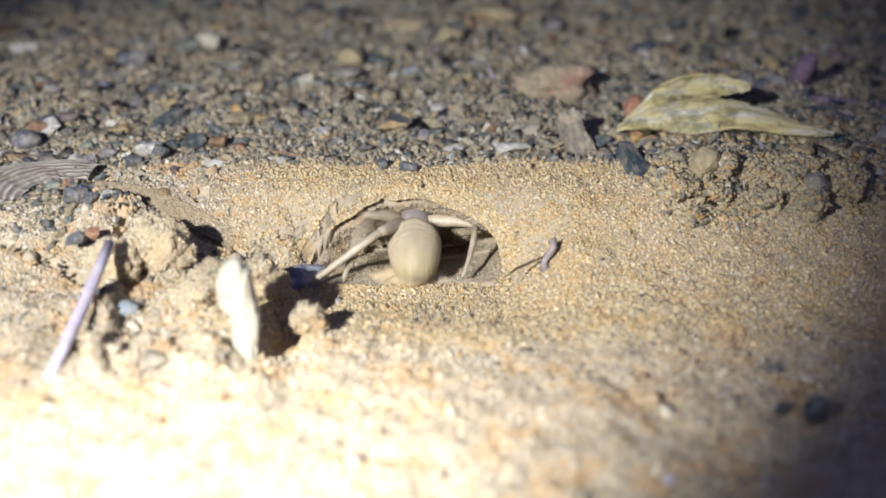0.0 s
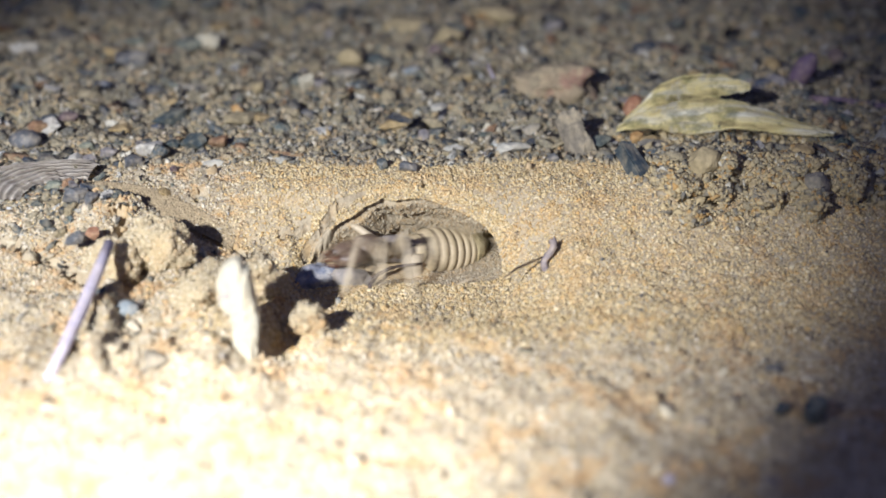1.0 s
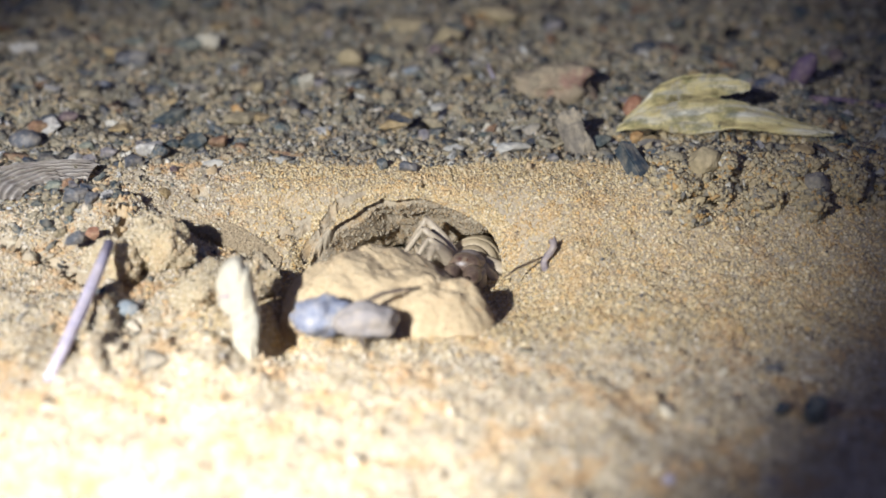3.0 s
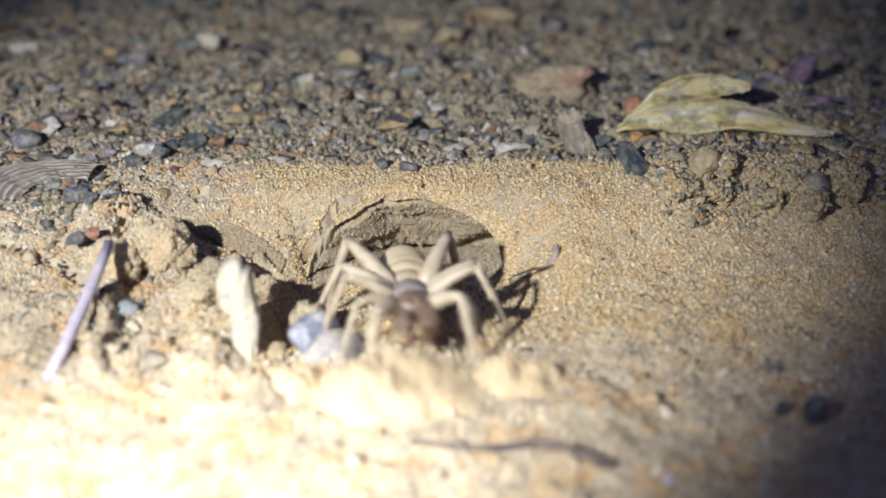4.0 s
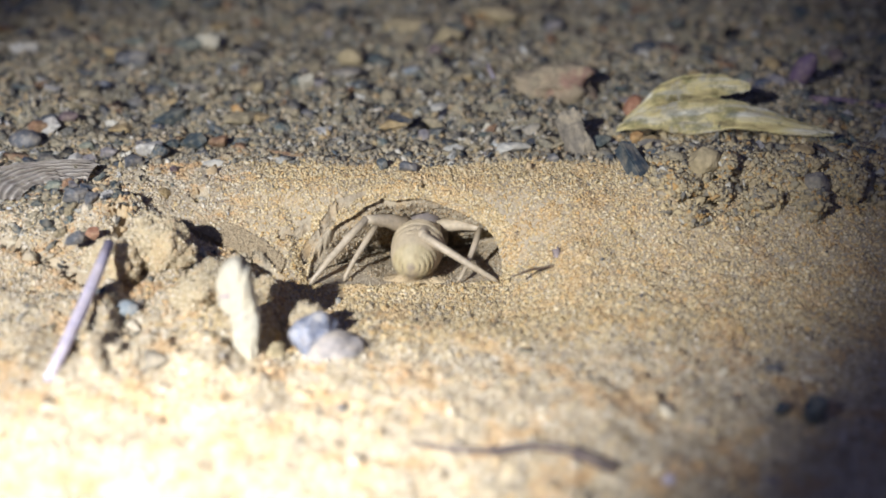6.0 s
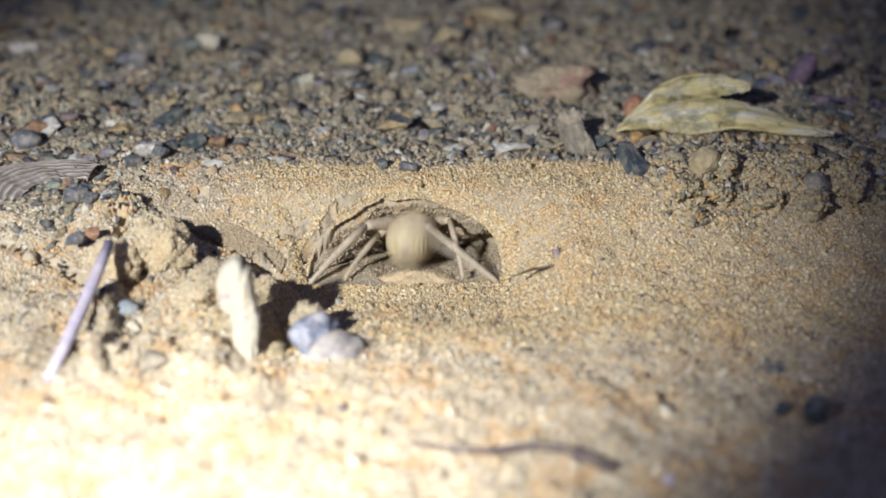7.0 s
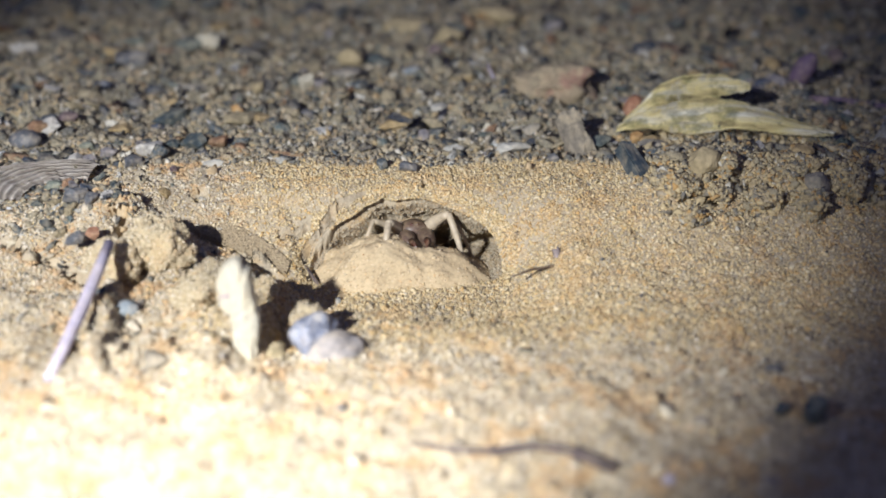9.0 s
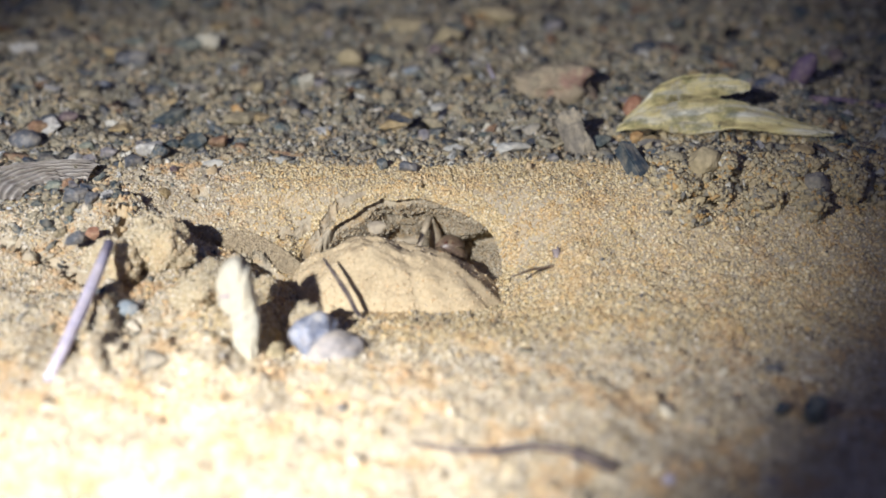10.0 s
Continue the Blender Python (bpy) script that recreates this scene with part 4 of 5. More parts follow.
def bark_chip():
    """Two curled layers of yellow bark, joined at one end and split at the other."""
    chip = thing("bark_chip", "curled yellow-cream bark chip split in two layers", "bark", pose(0, 0, 0))

    def blade(name, foot, top, thick, bulge, label, seed):
        """A thick, ridged sheet between its foot and its top edge, each a row of points in millimetres."""
        def along(row, u):
            k = np.linspace(0, 1, len(row))
            return Vector([float(np.interp(u, k, [p[i] for p in row])) * 0.5 + 0.25 * float(np.interp(u - 0.05, k, [p[i] for p in row]))
                           + 0.25 * float(np.interp(u + 0.05, k, [p[i] for p in row])) for i in range(3)])
        bm = bmesh.new()
        nu, nv = 110, 30
        rows = []
        for i in range(nu + 1):
            u = i / nu
            f, t = along(foot, u), along(top, u)
            t = t + (t - f) * (0.07 * noise.noise(Vector((u * 9, seed, 3))) + 0.06 * noise.noise(Vector((u * 28, seed, 5))) + 0.04 * noise.noise(Vector((u * 80, seed, 9))))
            f = f + Vector((0, 0, 0.35)) * noise.noise(Vector((u * 22, seed, 7))) + Vector((0, 0, 0.2)) * noise.noise(Vector((u * 70, seed, 2)))
            row = []
            for j in range(nv + 1):
                v = j / nv
                p = f.lerp(t, v) + Vector((0, -0.8, 0.6)) * bulge * math.sin(math.pi * v) * math.sin(math.pi * (0.04 + 0.92 * u)) ** 0.6
                rid = 0.55 * noise.noise(Vector((u * 2.2, v * 5.0 + seed, seed))) + 0.24 * noise.noise(Vector((u * 7, v * 15.0, seed))) + 0.14 * noise.noise(Vector((u * 30, v * 24.0, seed)))
                row.append(bm.verts.new((p + Vector((0, -0.8, 0.5)) * rid) * MM))
            rows.append(row)
        for r0, r1 in zip(rows, rows[1:]):
            for j in range(nv):
                bm.faces.new((r0[j], r1[j], r1[j + 1], r0[j + 1]))
        bmesh.ops.solidify(bm, geom=bm.faces[:], thickness=thick * MM)
        return part(name, bm, mat_chip, chip, label)

    blade("lower_layer", [(38.2, 39, 10.8), (46, 37.5, 12.0), (55.5, 36, 11.0), (64, 34, 13.4), (75, 32.5, 12.2), (85.4, 32, 12.0)],
          [(38.6, 41, 11.4), (47, 41.5, 15.9), (56, 42, 17.5), (63.6, 41.5, 18.0), (70.5, 39, 16.4), (79, 36.5, 14.0), (86.4, 33.5, 12.4)], -1.3, 1.2, "", 2.0)
    blade("upper_layer", [(40.4, 43, 10.9), (47.5, 44, 14.6), (54.6, 44.5, 15.6), (61.6, 44.5, 17.0), (69.2, 43.5, 18.9)],
          [(40.8, 45, 11.2), (45, 46, 15.2), (49.2, 47, 19.6), (54.8, 47, 21.7), (61.6, 47, 21.8), (65.6, 46, 21.2), (69.4, 44.5, 20.0)], -0.9, 0.9,
          "thin upper bark layer with a torn tip", 7.0)


def shell():
    """A ribbed fragment: a low dome of concentric ribs with a broken edge."""
    bm = bmesh.new()
    nu, nv = 70, 60
    rows = []
    for i in range(nu + 1):
        a = radians(83 + 109 * i / nu)
        row = []
        inner = 8.2 + 1.2 * noise.noise(Vector((i * 0.09, 2, 4))) + 0.7 * noise.noise(Vector((i * 0.35, 5, 4)))
        outer = 21.8 + 0.7 * noise.noise(Vector((i * 0.12, 8, 1))) - 3.5 * float(smooth(97, 83, 83 + 109 * i / nu))
        for j in range(nv + 1):
            v = j / nv
            r = inner + (outer - inner) * v
            x, y = -73 + 1.15 * r * math.cos(a), 3 + 0.95 * r * math.sin(a)
            z = sum(height(x + dx, y + dy) for dx in (-6, 0, 6) for dy in (-6, 0, 6)) / 9 + 0.7 + 1.7 * math.sin(math.pi * v)
            row.append(bm.verts.new(Vector((x, y, z + 0.16 * math.sin(r * math.tau / 1.26) + 0.2 * noise.noise(Vector((x * 0.4, y * 0.4, 1))))) * MM))
        rows.append(row)
    for r0, r1 in zip(rows, rows[1:]):
        for j in range(nv):
            bm.faces.new((r0[j], r1[j], r1[j + 1], r0[j + 1]))
    bmesh.ops.solidify(bm, geom=bm.faces[:], thickness=0.9 * MM)
    tagged(part("shell_fragment", bm, mat_shell, None), "grey ribbed shell fragment half buried in sand", "shell")


mat_brown = surface("grey_brown_stone", [(0.3, (0.15, 0.13, 0.105)), (0.7, (0.27, 0.24, 0.19))], 190, 800, 0.85)
mat_bankcake = surface("caked_grit", [(0.25, (0.40, 0.33, 0.22)), (0.5, (0.51, 0.42, 0.28)), (0.75, (0.55, 0.41, 0.23))], 160, 1300, 0.9, 0.8, 0.0005, 0.15, 0.0)
mat_husk = surface("papery_husk", [(0.3, (0.24, 0.20, 0.22)), (0.7, (0.35, 0.30, 0.30))], 400, 900, 0.5)
mat_slate2 = surface("mid_slate", [(0.3, (0.07, 0.075, 0.085)), (0.7, (0.17, 0.175, 0.19))], 220, 900, 0.6)
mat_teal2 = surface("olive_slate", [(0.3, (0.11, 0.13, 0.11)), (0.7, (0.22, 0.25, 0.21))], 220, 900, 0.6)
mat_pink = surface("red_crested_rock", [(0.35, (0.27, 0.23, 0.16)), (0.54, (0.32, 0.25, 0.17)), (0.64, (0.27, 0.15, 0.12))], 120, 700, 0.85)
mat_orange = surface("orange_stone", [(0.3, (0.36, 0.18, 0.06)), (0.7, (0.50, 0.32, 0.14))], 220, 800, 0.75)
mat_white2 = surface("pale_grey_stone", [(0.3, (0.36, 0.35, 0.31)), (0.7, (0.55, 0.53, 0.47))], 180, 800, 0.75)
mat_navy = surface("navy_stone", [(0.3, (0.035, 0.05, 0.09)), (0.7, (0.09, 0.12, 0.18))], 240, 900, 0.5)
mat_plum = surface("plum_stone", [(0.3, (0.09, 0.06, 0.075)), (0.7, (0.19, 0.14, 0.15))], 240, 900, 0.65)
husk_flake, loose_clod = litter()
bark_chip()
shell()


# ---- the camel spider ----
mat_soft = surface("soft_skin", [(0.3, (0.30, 0.24, 0.17)), (0.7, (0.41, 0.33, 0.24))], 300, 1400, 0.5, 0.2, 0.0002, 0.4)
ABD = 18.0      # from the waist to the tip of the abdomen


def spider():
    s = thing("camel_spider", "pale straw-coloured camel spider digging its burrow", "camel spider")
    # abdomen: a core with overlapping plates
    rad = lambda u: (2.8 + 2.3 * smooth(0, 0.3, u) - 0.9 * smooth(0.35, 0.9, u)) * math.sqrt(max(0.0, 1 - max(0.0, (u - 0.62) / 0.385) ** 2.4))
    core = tube_bm([(0, -ABD * u, -1.2 * math.sin(math.pi * u) * 0.5) for u in [i / 30 for i in range(31)]],
                   [max(0.2, rad(i / 30) * 0.94) for i in range(31)], 24)
    abdomen = part("abdomen", core, mat_soft, s, "soft grey-brown segmented abdomen")
    k = 11
    edges = [1 - (1 - i / k) ** 1.5 for i in range(k + 1)]
    for i in range(k):
        bm = bmesh.new()
        rings = []
        m = 6
        for j in range(m):
            f = j / (m - 1)
            u = edges[i] + (0.14 + 0.72 * f) * (edges[i + 1] - edges[i])
            r = rad(u) * (1.0 + 0.05 * math.sin(math.pi * f)) + 0.05 + 0.06 * f
            c = Vector((0, -ABD * u, -0.6 * math.sin(math.pi * u)))
            rings.append([bm.verts.new((c + Vector((r * math.cos(a), 0, 0.94 * r * math.sin(a)))) * MM) for a in [q * math.tau / 26 for q in range(26)]])
        for r0, r1 in zip(rings, rings[1:]):
            for q in range(26):
                bm.faces.new((r0[q], r0[(q + 1) % 26], r1[(q + 1) % 26], r1[q]))
        bm.faces.new(rings[-1])
        bm.faces.new(rings[0])
        part("abdomen_plate", bm, mat_band if i > 6 else mat_skin, abdomen)
    # thorax and head
    tube = tube_bm([(0, -1.5, 0), (0, 0, 0.2), (0, 2, 0.4), (0, 4.5, 0.5), (0, 6, 0.6)], [2.4, 3.2, 3.5, 3.3, 2.6], 20, squash=0.8)
    part("thorax", tube, mat_thorax, s, "grey-brown plated thorax")
    head = part("head", tube_bm([(0, 5, 0.8), (0, 6, 1.0), (0, 8, 1.3), (0, 10, 1.1), (0, 11, 0.8)], [2.4, 2.9, 3.3, 3.0, 2.0], 20, squash=0.72), mat_head, s,
                "reddish-brown domed head")
    for q in (-1, 1):
        bm = bmesh.new()
        bmesh.ops.create_icosphere(bm, subdivisions=2, radius=0.45 * MM, matrix=Matrix.Translation(Vector((0.6 * q, 10.6, 2.6)) * MM))
        part("eye", bm, mat_jaw, head)
        jaw = tube_bm([(1.7 * q, 9.5, 0.2), (2.0 * q, 12, 0), (2.0 * q, 14.5, -0.5), (1.5 * q, 16.2, -1.2)], [1.7, 1.9, 1.5, 0.5], 14)
        part("jaw", jaw, mat_head, head, "bulbous reddish jaw")
        tip = tube_bm([(1.6 * q, 15.4, -0.2), (1.4 * q, 17, -0.5), (0.9 * q, 18.2, -1.3)], [0.75, 0.5, 0.12], 10)
        tip = tube_bm([(1.6 * q, 15.0, -1.6), (1.4 * q, 16.6, -2.0), (0.9 * q, 17.8, -1.8)], [0.7, 0.45, 0.12], 10, tip)
        part("pincer", tip, mat_jaw, head, "dark horny pincer")
    # limbs: upper limb with a lower limb hinged on it
    limbs = []
    spec = [("pedipalp", 7.0, 62, 9.5, 11.0, 0.95), ("leg", 5.0, 36, 8.5, 10.5, 0.62), ("leg", 3.2, 10, 10, 13, 0.72),
            ("leg", 1.2, -24, 10.5, 14, 0.85), ("leg", -0.8, -56, 13, 17.5, 1.08)]
    for name, hy, az, lf, ls, r in spec:
        for q in (-1, 1):
            up = tube_bm([(0, 0, 0), (lf * 0.2, 0, 0.5), (lf * 0.55, 0, 0.7), (lf * 0.85, 0, 0.3), (lf, 0, 0)], [1.5 * r, 1.7 * r, 1.3 * r, 0.95 * r, 0.75 * r], 12)
            leg = part(name, up, mat_leg, s)
            dn = tube_bm([(-0.2, 0, 0), (ls * 0.3, 0, 0.2), (ls * 0.65, 0, 0.2), (ls * 0.93, 0, -0.1), (ls, 0, -0.5)], [0.72 * r, 0.75 * r, 0.6 * r, 0.45 * r, 0.18 * r], 12)
            rr = random.Random(int(hy * 10) + q)
            for _ in range(26):
                x, a, ln = rr.uniform(0.05, 0.95) * ls, rr.uniform(0, math.tau), rr.uniform(1.0, 2.0)
                tube_bm([(x, 0, 0), (x + 0.4 * ln, ln * math.cos(a), ln * math.sin(a))], [0.06, 0.02], 3, dn)
            part("lower_leg", dn, mat_leg, leg)
            limbs.append((leg, (2.6 * q, hy, 0.2), az if q > 0 else 180 - az, lf, ls, q, len(limbs)))
    return s, abdomen, limbs


camel_spider, spider_abdomen, spider_limbs = spider()


# ---- what the spider pushes out: sand in lumps, pebbles, a twig ----
def lump(label, w, d, h, seed, tilt=0.0):
    """A heap of loose sand: a rounded cone with a flat underside, strewn with grains."""
    r = random.Random(seed)
    off = Vector((r.uniform(-9, 9), r.uniform(-9, 9), 3))

    def top(q, a):
        p = Vector((q * math.cos(a), q * math.sin(a), 0))
        ring = Vector((math.cos(a), math.sin(a), 0))
        edge = 1 + 0.14 * noise.noise(ring * 1.4 + off) + 0.07 * noise.noise(ring * 4 + off) + 0.02 * noise.noise(ring * 12 + off)
        z = (1.08 - 1.08 * q ** 2.7) * (1 + 0.16 * noise.noise(p * 2 + off)) + 0.08 * noise.noise(p * 5 + off) + 0.035 * noise.noise(p * 13 + off) + 0.015 * noise.noise(p * 30 + off)
        z += 0.02 * noise.noise(ring * 9 + off) * q * (1 - q ** 6)
        return Vector((p.x * w / 2 * edge, p.y * d / 2 * edge, z * h * (1 - tilt * (p.x + 0.35)))) * MM

    bm = bmesh.new()
    tip, rings, sides = bm.verts.new(top(0, 0)), [], 90
    for i in range(1, 41):
        rings.append([bm.verts.new(top(i / 40, k * math.tau / sides)) for k in range(sides)])
    rings.append([bm.verts.new(Vector((v.co.x * 0.96, v.co.y * 0.96, -0.3 * h * MM))) for v in rings[-1]])
    for k in range(sides):
        bm.faces.new((tip, rings[0][k], rings[0][(k + 1) % sides]))
    for r0, r1 in zip(rings, rings[1:]):
        for k in range(sides):
            bm.faces.new((r0[k], r1[k], r1[(k + 1) % sides], r0[(k + 1) % sides]))
    bm.faces.new(rings[-1])
    body = part("sand_mound", bm, mat_fresh, None)
    tagged(body, label, "sand mound", "mounds of dug-out sand")
    n = int(w * d * 10)
    pos = np.array([top(math.sqrt(r.random()), r.uniform(0, math.tau))[:] for _ in range(n)])
    g = np.random.default_rng(seed)
    size = MM * np.clip(g.lognormal(-1.6, 0.34, n), 0.1, 0.6)
    pos[:, 2] -= 0.16 * MM
    tagged(scattered("loose_grain_cover", pos, size, mat_freshgrain, body, seed=seed), "loose tan sand grains", kind="stuff")
    return body


mat_freshgrain = islands("fresh_sand_grains", [(0.0, (0.61, 0.475, 0.29)), (0.25, (0.66, 0.53, 0.34)), (0.45, (0.57, 0.435, 0.26)), (0.6, (0.70, 0.58, 0.40)), (0.8, (0.54, 0.415, 0.26)),
                                               (0.95, (0.62, 0.41, 0.22))], rough=0.85, fine=1500, spec=0.15, dust=0.0, patches=0.12)
mat_fresh = surface("fresh_sand", [(0.3, (0.55, 0.42, 0.255)), (0.7, (0.65, 0.515, 0.325))], 150, 1500, 0.9, 0.3, 0.0003, 0.15)
heap_mid = lump("loose heap of freshly dug tan sand", 42, 32, 13, 1, 0.28)
heap_left = lump("small heap of freshly dug tan sand", 15, 14, 8, 2)
heap_right = lump("steep heap of freshly dug tan sand", 21, 16, 10.5, 3)
heap_late = lump("broad heap of freshly dug tan sand in the mouth", 45, 28, 12.3, 4, 0.25)
heap_kick = lump("low heap of sand kicked back from the burrow", 25, 15, 6.5, 5)


# sand that runs down the gutter beside the mouth
mat_slide = islands("running_sand", [(0.0, (0.46, 0.36, 0.23)), (0.3, (0.40, 0.315, 0.205)), (0.6, (0.50, 0.405, 0.27)), (0.85, (0.35, 0.28, 0.19))], rough=0.9, fine=1500, spec=0.1, dust=0.2)


def slide():
    ax, ay, bx, by = GUTTER
    ln = math.hypot(bx - ax, by - ay)
    ux, uy = (bx - ax) / ln, (by - ay) / ln
    g = np.random.default_rng(77)
    n = 15000
    s = MM * (6 + 34 * g.random(n))
    d = -MM * (0.4 + 4.6 * g.random(n) * np.sin(np.pi * np.clip((s / MM - 5) / 37, 0, 1)) ** 0.35)
    x, y = ax + s * ux + d * uy, ay + s * uy - d * ux
    z = sum(relief(x + k * MM * ux, y + k * MM * uy) + FALL * k * MM for k in (-4, 0, 4)) / 3 + 0.3 * MM
    size = MM * np.clip(g.lognormal(-1.75, 0.35, n), 0.1, 0.5)
    ob = scattered("sliding_sand", np.stack([x, y, z], 1), size, mat_slide, seed=77)
    return tagged(ob, "fine grey-brown sand running down a gutter", "sand", kind="stuff")


sand_slide = slide()


mat_palestone = surface("pale_blue_stone", [(0.3, (0.29, 0.262, 0.25)), (0.7, (0.39, 0.355, 0.33))], 260, 900, 0.8)


mat_palecrumb = surface("pale_tan_stone", [(0.3, (0.40, 0.33, 0.23)), (0.7, (0.50, 0.42, 0.31))], 220, 900, 0.85)


def moving_stone(name, label, dims, mat, seed, rough=0.15, cuts=4):
    return tagged(part(name, rock_bm(dims, seed, rough, cuts), mat, None, flat=cuts > 3), label, "stone")


blue_pebble = moving_stone("blue_pebble", "blue-grey rounded pebble pushed from the burrow", (10.4, 6.8, 6.4), mat_bluestone, 61, 0.3, 3)
lilac_pebble = moving_stone("lilac_pebble", "pale lilac-white pebble pushed from the burrow", (10.4, 6.2, 6.0), mat_palestone, 62, 0.26, 3)
pale_pebble = moving_stone("pale_pebble", "small pale grey-brown pebble beside white stone", (4.4, 3.6, 3.6), mat_tan, 63, 0.3)
dark_crumb = moving_stone("dark_pebble", "small dark pebble on bright sand", (3.0, 2.4, 2.2), mat_slate2, 64)
rider_pebble = moving_stone("tan_pebble", "small pale tan pebble riding on a sand heap", (4.2, 3.6, 3.4), mat_palecrumb, 65)
mat_browntwig = surface("brown_twig", [(0.3, (0.11, 0.075, 0.05)), (0.7, (0.20, 0.145, 0.10))], 300, 900, 0.75)
curved_twig = tagged(part("twig", tube_bm([(-15, 2, 0), (-9, 0.4, 0), (-3, -0.4, 0.3), (2, 0.5, 0.6), (7, -0.3, 0.5), (11, -2.8, 0.2), (13.5, -4.2, 0)],
                                          [0.35, 0.5, 0.55, 0.65, 0.8, 0.95, 1.0], 10), mat_twig, None),
                     "curved dark twig lying on bare sand", "twig")
heap_twig = tagged(part("twig", tube_bm([(-4.5, 2.5, 6), (-2.2, -0.2, 3.8), (0, -1.8, 1), (1.4, -2.6, -2), (4.2, -3.4, -5)], [0.25, 0.4, 0.45, 0.4, 0.25], 8), mat_twig, None),
                   "thin dark rootlet on a sand heap", "twig")
root_twig = tagged(part("twig", tube_bm([(2.5, -1.0, 5.6), (-0.6, -2.6, 6.0), (-3.6, -4.4, 6.3), (-6.1, -6.5, 6.0), (-7.5, -8.6, 5.0), (-7.9, -10, 3.6), (-7.2, -11, 1.1), (-6.2, -11.2, -1.5)], [0.2, 0.3, 0.36, 0.42, 0.42, 0.42, 0.35, 0.2], 8), mat_twig, None),
                   "dark curved rootlet sticking in a sand heap", "twig")
side_twig = tagged(part("twig", tube_bm([(-5.5, -2.6, 0), (-2, -0.6, 0.4), (2, 0.6, 0.6), (5, 1.8, 0.6)], [0.15, 0.26, 0.26, 0.15], 8), mat_browntwig, None),
                   "thin brown twig on sand beside the burrow", "twig")


def pebbles_of_ground():
    """Larger gravel stones, each one a piece of the ground."""
    g = random.Random(5)
    meshes = []
    for i in range(14):
        ob = part("pebble", rock_bm((1.0, g.uniform(0.5, 0.9), g.uniform(0.28, 0.55)), 200 + i, 0.25, 6, 2), mat_pebble, None, flat=True)
        meshes.append(ob.data)
        bpy.data.objects.remove(ob)
    made = 0
    while made < 250:
        y = 12 + 190 * g.random() ** 1.4
        x = (g.random() - 0.5) * 2 * (90 + y * 0.42)
        if y * MM < float(edge_of_gravel(np.array(x * MM))) + g.gauss(0, 1) * MM:
            continue
        size = min(10.5, 3.7 * math.exp(g.gauss(0.15, 0.38)) * (1 + y / 260))
        ob = new("pebble", meshes[g.randrange(len(meshes))])
        ob.parent = ground
        ob.matrix_world = pose(x * MM, y * MM, (height(x, y) + size * 0.16) * MM, g.gauss(0, 12), g.gauss(0, 12), g.gauss(0, 50)) @ Matrix.Scale(size, 4)
        made += 1

    # a pocket of broken stones beside the shell
    for _ in range(46):
        x, y = g.gauss(-69.5, 5.5), g.gauss(2.5, 6)
        size = g.uniform(1.6, 4.2)
        ob = new("pebble", meshes[g.randrange(len(meshes))])
        ob.parent = ground
        ob.matrix_world = pose(x * MM, y * MM, (height(x, y) + size * 0.14) * MM, g.gauss(0, 20), g.gauss(0, 20), g.gauss(0, 50)) @ Matrix.Scale(size, 4)


pebbles_of_ground()


